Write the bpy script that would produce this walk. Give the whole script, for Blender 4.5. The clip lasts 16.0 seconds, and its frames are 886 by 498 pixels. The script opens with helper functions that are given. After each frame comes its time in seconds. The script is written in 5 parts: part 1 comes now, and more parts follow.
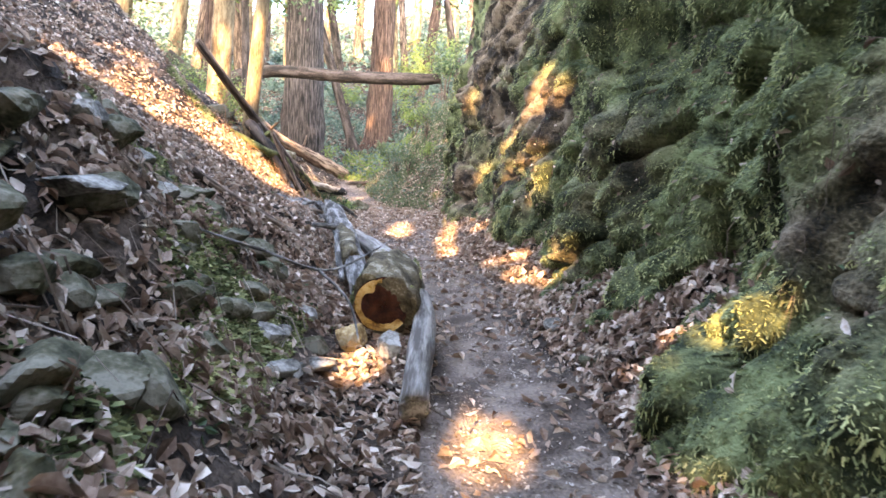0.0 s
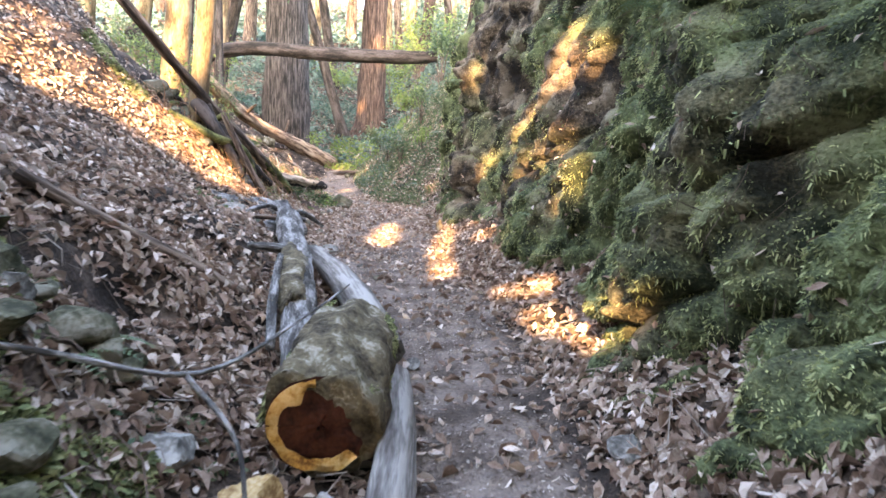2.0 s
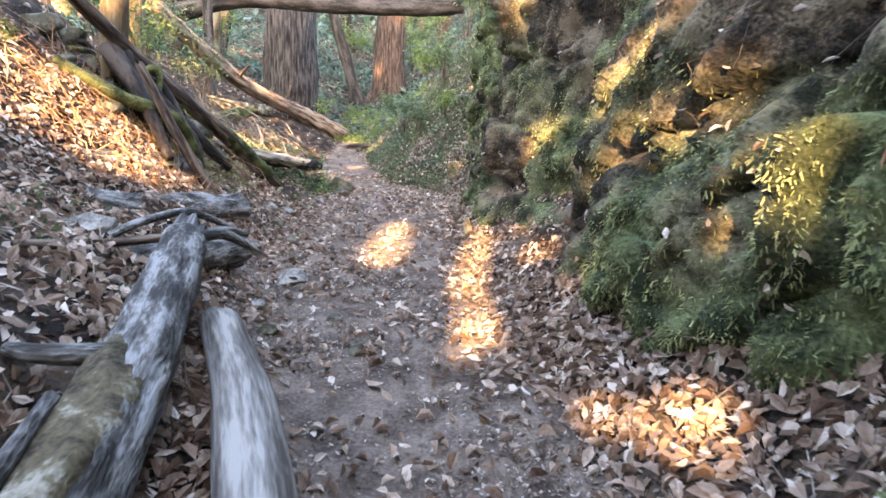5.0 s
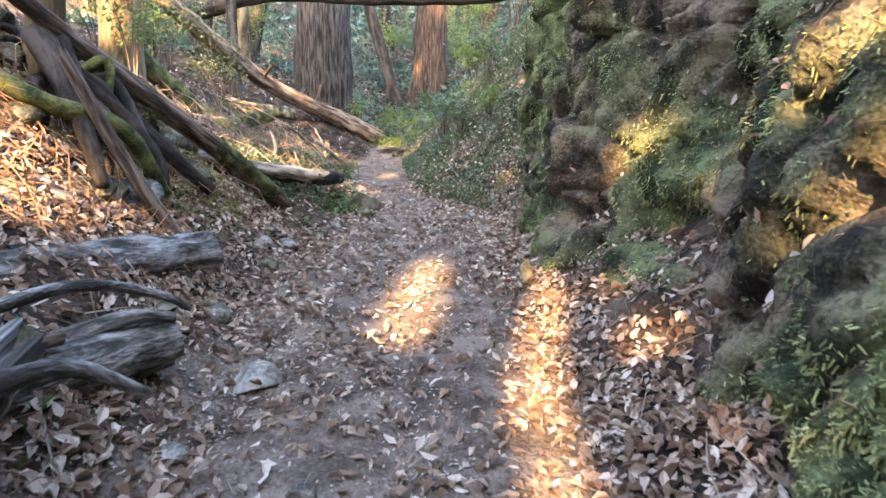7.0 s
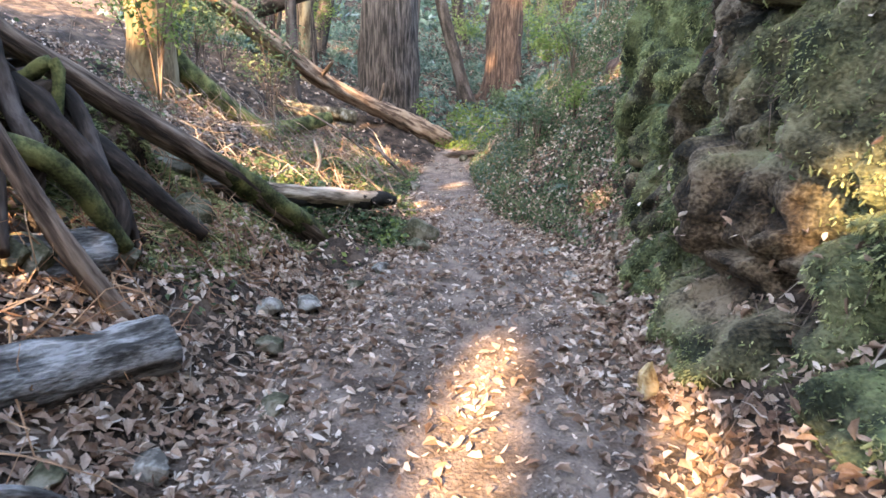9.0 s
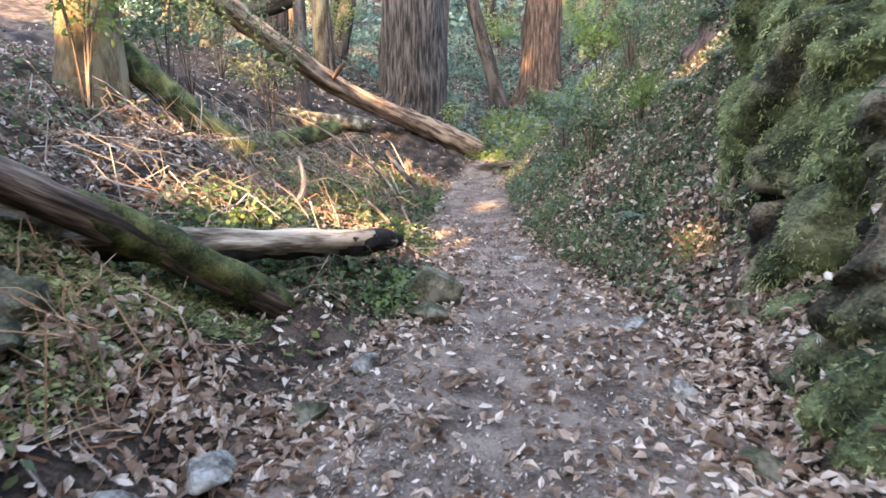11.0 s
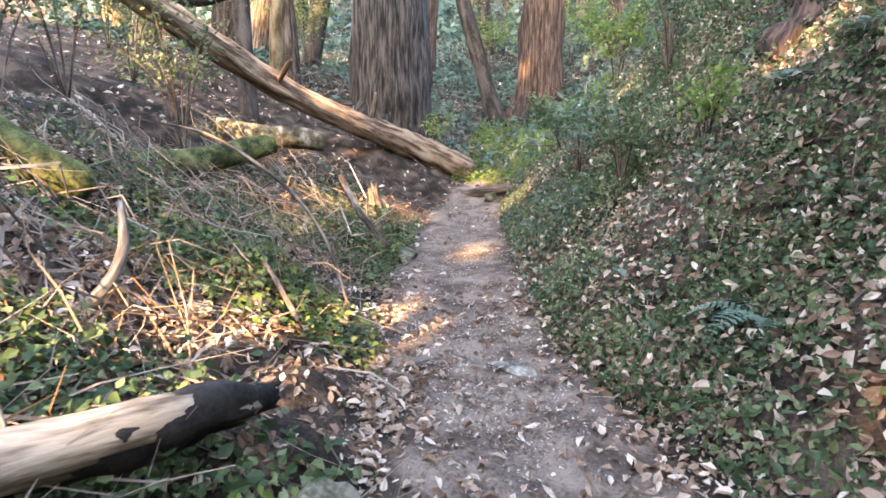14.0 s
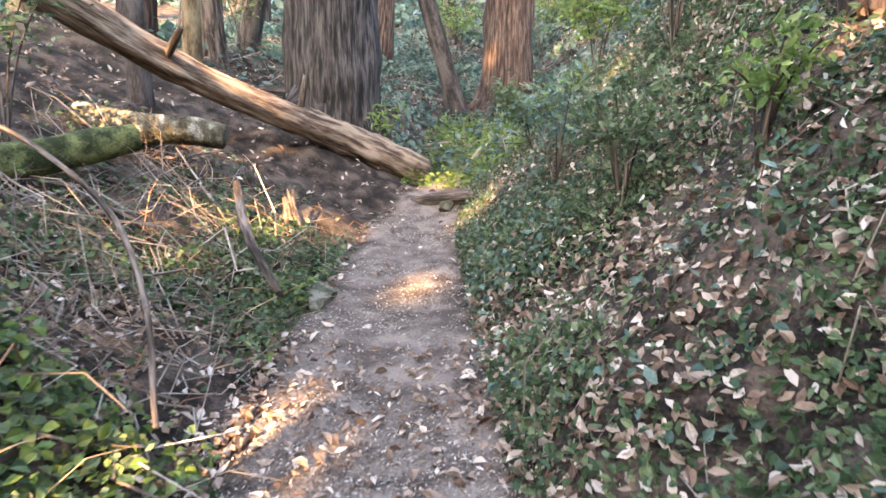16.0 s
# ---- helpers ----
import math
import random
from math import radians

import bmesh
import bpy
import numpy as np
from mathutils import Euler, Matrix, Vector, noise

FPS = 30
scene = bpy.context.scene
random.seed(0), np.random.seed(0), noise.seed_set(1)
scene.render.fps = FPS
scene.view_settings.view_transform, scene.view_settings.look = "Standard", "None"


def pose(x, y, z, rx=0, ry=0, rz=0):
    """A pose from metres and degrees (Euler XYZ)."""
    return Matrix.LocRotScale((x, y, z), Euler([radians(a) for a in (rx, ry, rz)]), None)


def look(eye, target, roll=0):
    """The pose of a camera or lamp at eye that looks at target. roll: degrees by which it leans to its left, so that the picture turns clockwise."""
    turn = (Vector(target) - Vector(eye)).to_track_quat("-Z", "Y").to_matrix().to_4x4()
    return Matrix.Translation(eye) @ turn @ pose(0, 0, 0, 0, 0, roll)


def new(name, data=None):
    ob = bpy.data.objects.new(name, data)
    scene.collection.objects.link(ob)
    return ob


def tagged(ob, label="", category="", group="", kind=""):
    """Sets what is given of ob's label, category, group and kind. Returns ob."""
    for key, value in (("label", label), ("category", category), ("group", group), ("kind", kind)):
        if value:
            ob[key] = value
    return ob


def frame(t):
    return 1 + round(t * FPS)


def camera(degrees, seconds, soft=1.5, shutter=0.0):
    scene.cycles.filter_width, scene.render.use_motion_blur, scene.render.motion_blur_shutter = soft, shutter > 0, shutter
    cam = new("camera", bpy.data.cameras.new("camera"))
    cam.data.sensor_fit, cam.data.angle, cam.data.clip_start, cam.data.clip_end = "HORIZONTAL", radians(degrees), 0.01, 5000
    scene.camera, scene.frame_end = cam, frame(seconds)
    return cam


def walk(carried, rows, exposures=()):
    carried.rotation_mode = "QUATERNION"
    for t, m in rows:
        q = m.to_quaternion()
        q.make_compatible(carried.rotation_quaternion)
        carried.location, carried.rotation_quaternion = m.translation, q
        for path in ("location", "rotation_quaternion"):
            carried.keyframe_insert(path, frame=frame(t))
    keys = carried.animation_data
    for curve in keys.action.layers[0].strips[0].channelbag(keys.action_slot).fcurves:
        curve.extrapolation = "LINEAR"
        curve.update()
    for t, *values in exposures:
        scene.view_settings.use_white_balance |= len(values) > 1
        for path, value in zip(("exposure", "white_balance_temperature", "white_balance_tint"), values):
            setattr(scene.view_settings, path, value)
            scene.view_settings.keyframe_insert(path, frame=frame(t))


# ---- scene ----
cam = camera(77.8, 16.0, 1.6, 0.25)
PATH = [
    (0, (0.000, 0.000, 1.323), (0.660, 5.914, 0.556), 2.17),
    (0.5, (-0.033, 0.495, 1.314), (0.630, 6.402, 0.503), 2.15),
    (1, (0.044, 1.113, 1.363), (0.720, 7.014, 0.514), 2.29),
    (1.5, (0.117, 1.637, 1.403), (0.803, 7.532, 0.524), 2.33),
    (2, (0.280, 2.159, 1.450), (0.966, 8.049, 0.535), 2.15),
    (2.5, (0.446, 2.668, 1.508), (1.124, 8.559, 0.590), 1.96),
    (3, (0.419, 3.157, 1.458), (1.089, 9.047, 0.526), 2.14),
    (3.5, (0.514, 3.705, 1.462), (1.174, 9.588, 0.483), 2.23),
    (3.7, (0.533, 3.915, 1.495), (1.202, 9.793, 0.495), 2.34),
    (5.8, (0.619, 6.008, 1.492), (0.828, 11.858, 0.176), 1.17),
    (6, (0.672, 6.201, 1.514), (0.843, 12.054, 0.203), 1.06),
    (6.5, (0.664, 6.716, 1.549), (0.707, 12.576, 0.263), 0.92),
    (7, (0.634, 7.200, 1.570), (0.583, 13.067, 0.316), 0.81),
    (7.5, (0.608, 7.639, 1.630), (0.452, 13.509, 0.399), 0.87),
    (8, (0.511, 8.044, 1.657), (0.104, 13.899, 0.408), 0.62),
    (8.5, (0.531, 8.536, 1.723), (-0.090, 14.361, 0.425), 0.57),
    (9, (0.582, 8.948, 1.764), (-0.231, 14.746, 0.452), 0.32),
    (9.2, (0.496, 9.082, 1.760), (-0.296, 14.881, 0.443), 1.19),
    (11.3, (0.307, 11.412, 1.780), (-0.905, 17.159, 0.554), -0.82),
    (11.5, (0.263, 11.586, 1.748), (-0.949, 17.332, 0.513), -0.62),
    (12, (0.229, 12.049, 1.784), (-1.013, 17.794, 0.579), -0.58),
    (12.5, (0.208, 12.483, 1.842), (-1.063, 18.248, 0.771), -0.69),
    (13, (0.131, 12.970, 1.865), (-1.127, 18.747, 0.840), -0.69),
    (13.5, (0.187, 13.510, 1.917), (-1.012, 19.289, 0.842), -0.61),
    (14, (0.100, 13.985, 1.865), (-1.038, 19.773, 0.765), -0.54),
    (14.5, (0.098, 14.511, 1.853), (-0.944, 20.316, 0.751), -0.33),
    (15, (0.138, 15.045, 1.866), (-0.852, 20.856, 0.747), -0.31),
    (15.5, (0.058, 15.526, 1.837), (-0.816, 21.352, 0.701), -0.11),
    (16, (0.085, 16.065, 1.879), (-0.716, 21.901, 0.738), 0.00),
]
EXPOSURE = [(0, 4.7, 7150, 17), (4, 4.52, 6900, 14), (9, 4.1, 6600, 12), (16, 4.25, 6750, 12.6)]
walk(cam, [(t, look(eye, target, roll)) for t, eye, target, roll in PATH], EXPOSURE)

# ---- light ----
SUN = Vector((-0.20, -0.83, 0.50)).normalized()      # towards the sun
world = bpy.data.worlds.new("world")
scene.world = world
world.use_nodes = True
wn = world.node_tree.nodes
sky = wn.new("ShaderNodeTexSky")
sky.sky_type, sky.sun_disc = "NISHITA", False
sky.sun_elevation = math.asin(SUN.z)
sky.sun_rotation = math.atan2(SUN.x, SUN.y)
sky.dust_density = 2.5
wn["Background"].inputs["Strength"].default_value = 0.15
world.node_tree.links.new(sky.outputs[0], wn["Background"].inputs["Color"])
sun_data = bpy.data.lights.new("sun", "SUN")
sun_data.energy, sun_data.angle, sun_data.color = 2.8, radians(0.6), (1.0, 0.67, 0.37)
sun = new("sun", sun_data)
sun.matrix_world = look(SUN * 60, (0, 0, 0))


# ---- noise on arrays ----
def hash3(i, j, k):
    n = (i.astype(np.int64) * 374761393 + j.astype(np.int64) * 668265263 + k.astype(np.int64) * 2147483647) & 0xFFFFFFFF
    n = ((n ^ (n >> 13)) * 1274126177) & 0xFFFFFFFF
    n = ((n ^ (n >> 16)) * 2246822519) & 0xFFFFFFFF
    return ((n ^ (n >> 15)) & 0xFFFFFF) / float(0xFFFFFF)


def vnoise(x, y, z=0.0):
    x, y, z = np.broadcast_arrays(np.asarray(x, float), np.asarray(y, float), np.asarray(z, float))
    i, j, k = np.floor(x), np.floor(y), np.floor(z)
    u, v, w = x - i, y - j, z - k
    u, v, w = u * u * (3 - 2 * u), v * v * (3 - 2 * v), w * w * (3 - 2 * w)
    out = 0.0
    for a in (0, 1):
        for b in (0, 1):
            for c in (0, 1):
                out = out + hash3(i + a, j + b, k + c) * (u if a else 1 - u) * (v if b else 1 - v) * (w if c else 1 - w)
    return out * 2 - 1


def fbm(x, y, z=0.0, octaves=4):
    total, amp, f = 0.0, 1.0, 1.0
    for n in range(octaves):
        total = total + amp * vnoise(np.asarray(x) * f + 17.3 * n, np.asarray(y) * f - 9.1 * n, np.asarray(z) * f + 4.7 * n)
        amp, f = amp * 0.5, f * 2.05
    return total


def cells(u, v, seed=0):
    """Broken blocks: each cell's own level and tilt, and how far its edge is."""
    u, v = np.broadcast_arrays(np.asarray(u, float), np.asarray(v, float))
    i, j = np.floor(u), np.floor(v)
    near, second, level = np.full(u.shape, 9.0), np.full(u.shape, 9.0), np.zeros(u.shape)
    for a in (-1, 0, 1):
        for b in (-1, 0, 1):
            du = u - i - a - hash3(i + a, j + b, i * 0 + seed)
            dv = v - j - b - hash3(i + a, j + b, i * 0 + seed + 1)
            d = du * du + dv * dv
            h = hash3(i + a, j + b, i * 0 + seed + 2)
            value = 2 * h - 1 + 1.6 * du * (hash3(j + b, i + a, i * 0 + seed) - 0.5) + 1.6 * dv * (h * 7 % 1 - 0.5)
            closer = d < near
            second = np.where(closer, near, np.minimum(second, d))
            level = np.where(closer, value, level)
            near = np.where(closer, d, near)
    return level, np.sqrt(second) - np.sqrt(near)


# ---- materials ----
def material(name, colours, scale=4.0, rough=0.9, bump=0.4, fine=40.0, stretch=(1, 1, 1), island=0.0, objects=0.0, spread=0.14, bump_dist=0.02,
             translucent=0.0, metal=0.0, grain=False):
    """Noise at two scales between the given colours, with relief."""
    m = bpy.data.materials.new(name)
    m.use_nodes = True
    nt = m.node_tree
    n, li = nt.nodes, nt.links
    bsdf = n["Principled BSDF"]
    bsdf.inputs["Roughness"].default_value = rough
    bsdf.inputs["Metallic"].default_value = metal
    bsdf.inputs["Specular IOR Level"].default_value = 0.18
    geo = n.new("ShaderNodeNewGeometry")
    mp = n.new("ShaderNodeMapping")
    mp.inputs["Scale"].default_value = stretch
    if grain:
        tc = n.new("ShaderNodeAttribute")
        tc.attribute_name = "grain"
        li.new(tc.outputs["Vector"], mp.inputs["Vector"])
    else:
        tc = n.new("ShaderNodeTexCoord")
        li.new(tc.outputs["Object"], mp.inputs["Vector"])
    a, b = n.new("ShaderNodeTexNoise"), n.new("ShaderNodeTexNoise")
    a.inputs["Scale"].default_value, a.inputs["Detail"].default_value = scale, 6
    b.inputs["Scale"].default_value, b.inputs["Detail"].default_value = fine, 5
    for t in (a, b):
        li.new(mp.outputs[0], t.inputs["Vector"])
    add = n.new("ShaderNodeMath")
    add.operation = "MULTIPLY_ADD"
    add.inputs[1].default_value = 0.45
    li.new(b.outputs["Fac"], add.inputs[0])
    li.new(a.outputs["Fac"], add.inputs[2])
    fac = add.outputs[0]
    for weight, source in ((island, geo.outputs["Random Per Island"]), (objects, None)):
        if weight:
            if source is None:
                source = n.new("ShaderNodeObjectInfo").outputs["Random"]
            mad = n.new("ShaderNodeMath")
            mad.operation = "MULTIPLY_ADD"
            mad.inputs[1].default_value = weight
            li.new(source, mad.inputs[0])
            li.new(fac, mad.inputs[2])
            sub = n.new("ShaderNodeMath")
            sub.operation = "SUBTRACT"
            sub.inputs[1].default_value = weight / 2
            li.new(mad.outputs[0], sub.inputs[0])
            fac = sub.outputs[0]
    ramp = n.new("ShaderNodeValToRGB")
    lo, hi = 0.725 - spread - island / 2, 0.725 + spread + island / 2
    els = ramp.color_ramp.elements
    for k, c in enumerate(colours):
        p = lo + (hi - lo) * k / max(1, len(colours) - 1)
        e = els[k] if k < 2 else els.new(min(1, p))
        e.position = max(0, min(1, p))
        e.color = (*c, 1)
    li.new(fac, ramp.inputs[0])
    li.new(ramp.outputs[0], bsdf.inputs["Base Color"])
    if bump:
        bp = n.new("ShaderNodeBump")
        bp.inputs["Strength"].default_value, bp.inputs["Distance"].default_value = bump, bump_dist
        li.new(add.outputs[0], bp.inputs["Height"])
        li.new(bp.outputs[0], bsdf.inputs["Normal"])
    if translucent:
        tr = n.new("ShaderNodeBsdfTranslucent")
        li.new(ramp.outputs[0], tr.inputs["Color"])
        mix = n.new("ShaderNodeMixShader")
        mix.inputs[0].default_value = translucent
        li.new(bsdf.outputs[0], mix.inputs[1])
        li.new(tr.outputs[0], mix.inputs[2])
        li.new(mix.outputs[0], n["Material Output"].inputs["Surface"])
    return m


def blend_by(name, base, over, attribute):
    """Base material's colours overlaid by a second set where the mesh's painted wear says so."""
    m = material(name, base, 3.5, 0.95, 1.0, 45, bump_dist=0.05, spread=0.12)
    nt = m.node_tree
    n, li = nt.nodes, nt.links
    ramp1 = [x for x in n if x.type == "VALTORGB"][0]
    at = n.new("ShaderNodeAttribute")
    at.attribute_name = attribute
    ramp2 = n.new("ShaderNodeValToRGB")
    for k, c in enumerate(over):
        e = ramp2.color_ramp.elements[k] if k < 2 else ramp2.color_ramp.elements.new(0.8)
        e.position = (0.6, 0.86, 0.8)[k]
        e.color = (*c, 1)
    li.new(ramp1.inputs[0].links[0].from_socket, ramp2.inputs[0])
    mix = n.new("ShaderNodeMix")
    mix.data_type = "RGBA"
    li.new(at.outputs["Fac"], mix.inputs["Factor"])
    li.new(ramp1.outputs[0], mix.inputs["A"])
    li.new(ramp2.outputs[0], mix.inputs["B"])
    li.new(mix.outputs["Result"], n["Principled BSDF"].inputs["Base Color"])
    return m


GROUND = blend_by("forest_soil", [(0.014, 0.010, 0.007), (0.04, 0.028, 0.02), (0.09, 0.065, 0.047)], [(0.07, 0.052, 0.04), (0.205, 0.16, 0.128)], "trail")
CLIFF = blend_by("mossy_rock", [(0.014, 0.011, 0.008), (0.06, 0.044, 0.028), (0.16, 0.125, 0.084)], [(0.022, 0.028, 0.013), (0.14, 0.16, 0.07)], "moss")
LITTER = material("dry_leaves", [(0.07, 0.04, 0.026), (0.20, 0.13, 0.09), (0.35, 0.26, 0.195), (0.54, 0.45, 0.37)], 6, 0.75, 0.3, 60, island=0.75, translucent=0.15)
CRUMBS = material("leaf_crumbs", [(0.05, 0.034, 0.025), (0.16, 0.115, 0.083), (0.25, 0.205, 0.165), (0.37, 0.32, 0.27)], 6, 0.7, 0.2, 60, island=0.75)
MOSS = material("moss", [(0.035, 0.045, 0.02), (0.18, 0.205, 0.09), (0.45, 0.45, 0.21)], 2.2, 0.95, 0, 20, spread=0.09, island=0.35, translucent=0.25)
GREEN = material("green_leaves", [(0.025, 0.045, 0.02), (0.06, 0.095, 0.04), (0.16, 0.19, 0.09)], 3, 0.45, 0.1, 50, island=0.5, translucent=0.3)
LIGHT_GREEN = material("young_leaves", [(0.07, 0.12, 0.03), (0.15, 0.21, 0.05), (0.24, 0.28, 0.09)], 3, 0.5, 0.1, 50, island=0.5, translucent=0.4)
BLUE_GREEN = material("ivy_leaves", [(0.035, 0.065, 0.05), (0.07, 0.115, 0.085), (0.15, 0.19, 0.15)], 3, 0.35, 0.1, 50, island=0.5, translucent=0.2)
SHADE_LEAF = material("shade_screen_leaves", [(0.03, 0.055, 0.015), (0.06, 0.09, 0.03)], 3, 0.6, 0, 50, island=0.4, translucent=0.15)
TWIG = material("dry_twigs", [(0.06, 0.045, 0.035), (0.17, 0.13, 0.10), (0.32, 0.27, 0.22)], 5, 0.9, 0.3, 60, island=0.6)
BROWN_STEM = material("brown_stems", [(0.03, 0.02, 0.014), (0.08, 0.055, 0.04), (0.15, 0.11, 0.08)], 5, 0.9, 0.3, 60, island=0.5)
RED_TWIG = material("rusty_twigs", [(0.11, 0.055, 0.03), (0.24, 0.13, 0.07), (0.38, 0.25, 0.15)], 5, 0.9, 0.3, 60, island=0.6)
BARK = material("redwood_bark", [(0.012, 0.010, 0.008), (0.038, 0.031, 0.026), (0.09, 0.075, 0.063)], 15, 0.95, 1.0, 45, bump_dist=0.06, stretch=(1, 1, 0.1), grain=True)
RED_BARK = material("reddish_bark", [(0.02, 0.013, 0.01), (0.06, 0.038, 0.028), (0.12, 0.082, 0.06)], 14, 0.95, 1.0, 45, bump_dist=0.05, stretch=(1, 1, 0.1), grain=True)
PALE_BARK = material("tan_bark", [(0.06, 0.04, 0.02), (0.15, 0.105, 0.055), (0.23, 0.175, 0.10)], 5, 0.9, 0.5, 30, stretch=(1, 1, 0.3), grain=True)
DARK_BARK = material("dark_bark", [(0.012, 0.010, 0.008), (0.036, 0.027, 0.021), (0.075, 0.06, 0.05)], 6, 0.95, 0.7, 40, stretch=(1, 1, 0.25), grain=True)
BROWN_LOG = material("brown_deadwood", [(0.024, 0.017, 0.012), (0.08, 0.056, 0.04), (0.19, 0.142, 0.105)], 14, 0.9, 0.9, 50, spread=0.13, bump_dist=0.03, stretch=(1, 1, 0.12), grain=True)
GREY_LOG = material("weathered_grey_wood", [(0.035, 0.032, 0.028), (0.11, 0.104, 0.094), (0.27, 0.26, 0.245)], 14, 0.85, 1.0, 70, spread=0.13, bump_dist=0.04, stretch=(1, 1, 0.3), grain=True)
PALE_LOG = material("bleached_wood", [(0.07, 0.06, 0.05), (0.15, 0.136, 0.118), (0.28, 0.26, 0.23)], 12, 0.8, 0.7, 60, spread=0.13, stretch=(1, 1, 0.13), grain=True)
TAN_LOG = material("tan_deadwood", [(0.06, 0.037, 0.024), (0.19, 0.125, 0.08), (0.33, 0.24, 0.16)], 12, 0.9, 0.9, 50, spread=0.14, bump_dist=0.03, stretch=(1, 1, 0.12), grain=True)
STRAW_LOG = material("straw_coloured_wood", [(0.06, 0.045, 0.032), (0.22, 0.175, 0.125), (0.42, 0.35, 0.265)], 10, 0.8, 0.7, 60, spread=0.13, stretch=(1, 1, 0.15), grain=True)
MOSSY_LOG = material("mossy_bark", [(0.02, 0.016, 0.009), (0.07, 0.056, 0.034), (0.12, 0.10, 0.058), (0.28, 0.255, 0.2)], 7, 0.95, 1.0, 45, spread=0.2, bump_dist=0.04)
GREEN_LOG = material("green_moss_bark", [(0.02, 0.022, 0.008), (0.06, 0.065, 0.022), (0.13, 0.13, 0.045)], 6, 0.95, 0.7, 50)
CUT_ROT = material("rotten_heartwood", [(0.02, 0.008, 0.005), (0.07, 0.022, 0.012)], 9, 0.9, 0.8, 50)
CUT_WOOD = material("ochre_sapwood", [(0.16, 0.075, 0.02), (0.48, 0.27, 0.07), (0.60, 0.40, 0.16)], 10, 0.85, 0.6, 60)
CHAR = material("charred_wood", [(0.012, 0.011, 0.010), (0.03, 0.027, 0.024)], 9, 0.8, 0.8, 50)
STONE = material("grey_stone", [(0.06, 0.055, 0.046), (0.16, 0.148, 0.125), (0.30, 0.285, 0.25)], 5, 0.9, 0.6, 40, objects=0.15)
MOSS_STONE = material("mossy_stone", [(0.025, 0.026, 0.014), (0.075, 0.072, 0.042), (0.17, 0.155, 0.115)], 4, 0.95, 0.7, 40, objects=0.1)
OCHRE_STONE = material("ochre_stone", [(0.20, 0.12, 0.05), (0.40, 0.28, 0.13), (0.50, 0.40, 0.25)], 5, 0.9, 0.5, 40)


# ---- mesh helpers ----
def mesh_ob(name, verts, faces, mat, smooth=False):
    me = bpy.data.meshes.new(name)
    me.from_pydata(np.asarray(verts).tolist(), [], faces if isinstance(faces, list) else faces.tolist())
    me.materials.append(mat)
    if smooth:
        me.polygons.foreach_set("use_smooth", [True] * len(me.polygons))
    me.update()
    return new(name, me)


def thing(name, base, label, category, group=""):
    ob = new(name)
    ob.location = base
    return tagged(ob, label, category, group)


def part(name, geometry, mat, parent, label="", smooth=True):
    """Links (verts, faces), given in world places, as one mesh under a thing or a part."""
    root = parent
    base = Vector(parent.location)
    while root.parent:
        root = root.parent
        base = base + Vector(root.location)
    verts, faces = geometry[:2]
    ob = mesh_ob(name, np.asarray(verts) - np.array(base), faces, mat, smooth)
    ob.parent = parent
    if len(geometry) > 2:
        ob.data.attributes.new("grain", "FLOAT_VECTOR", "POINT").data.foreach_set("vector", np.asarray(geometry[2]).ravel())
    if label:
        tagged(ob, label)
    return ob


def smooth_line(points, steps=8):
    """A Catmull-Rom line through points that may carry a radius as a fourth value."""
    p = np.array(points, float)
    q = np.vstack([2 * p[0] - p[1], p, 2 * p[-1] - p[-2]])
    out = []
    for k in range(1, len(q) - 2):
        a, b, c, d = q[k - 1: k + 3]
        for t in np.linspace(0, 1, steps, endpoint=False):
            out.append(0.5 * (2 * b + (c - a) * t + (2 * a - 5 * b + 4 * c - d) * t * t + (3 * b - a - 3 * c + d) * t ** 3))
    out.append(p[-1])
    return np.array(out)


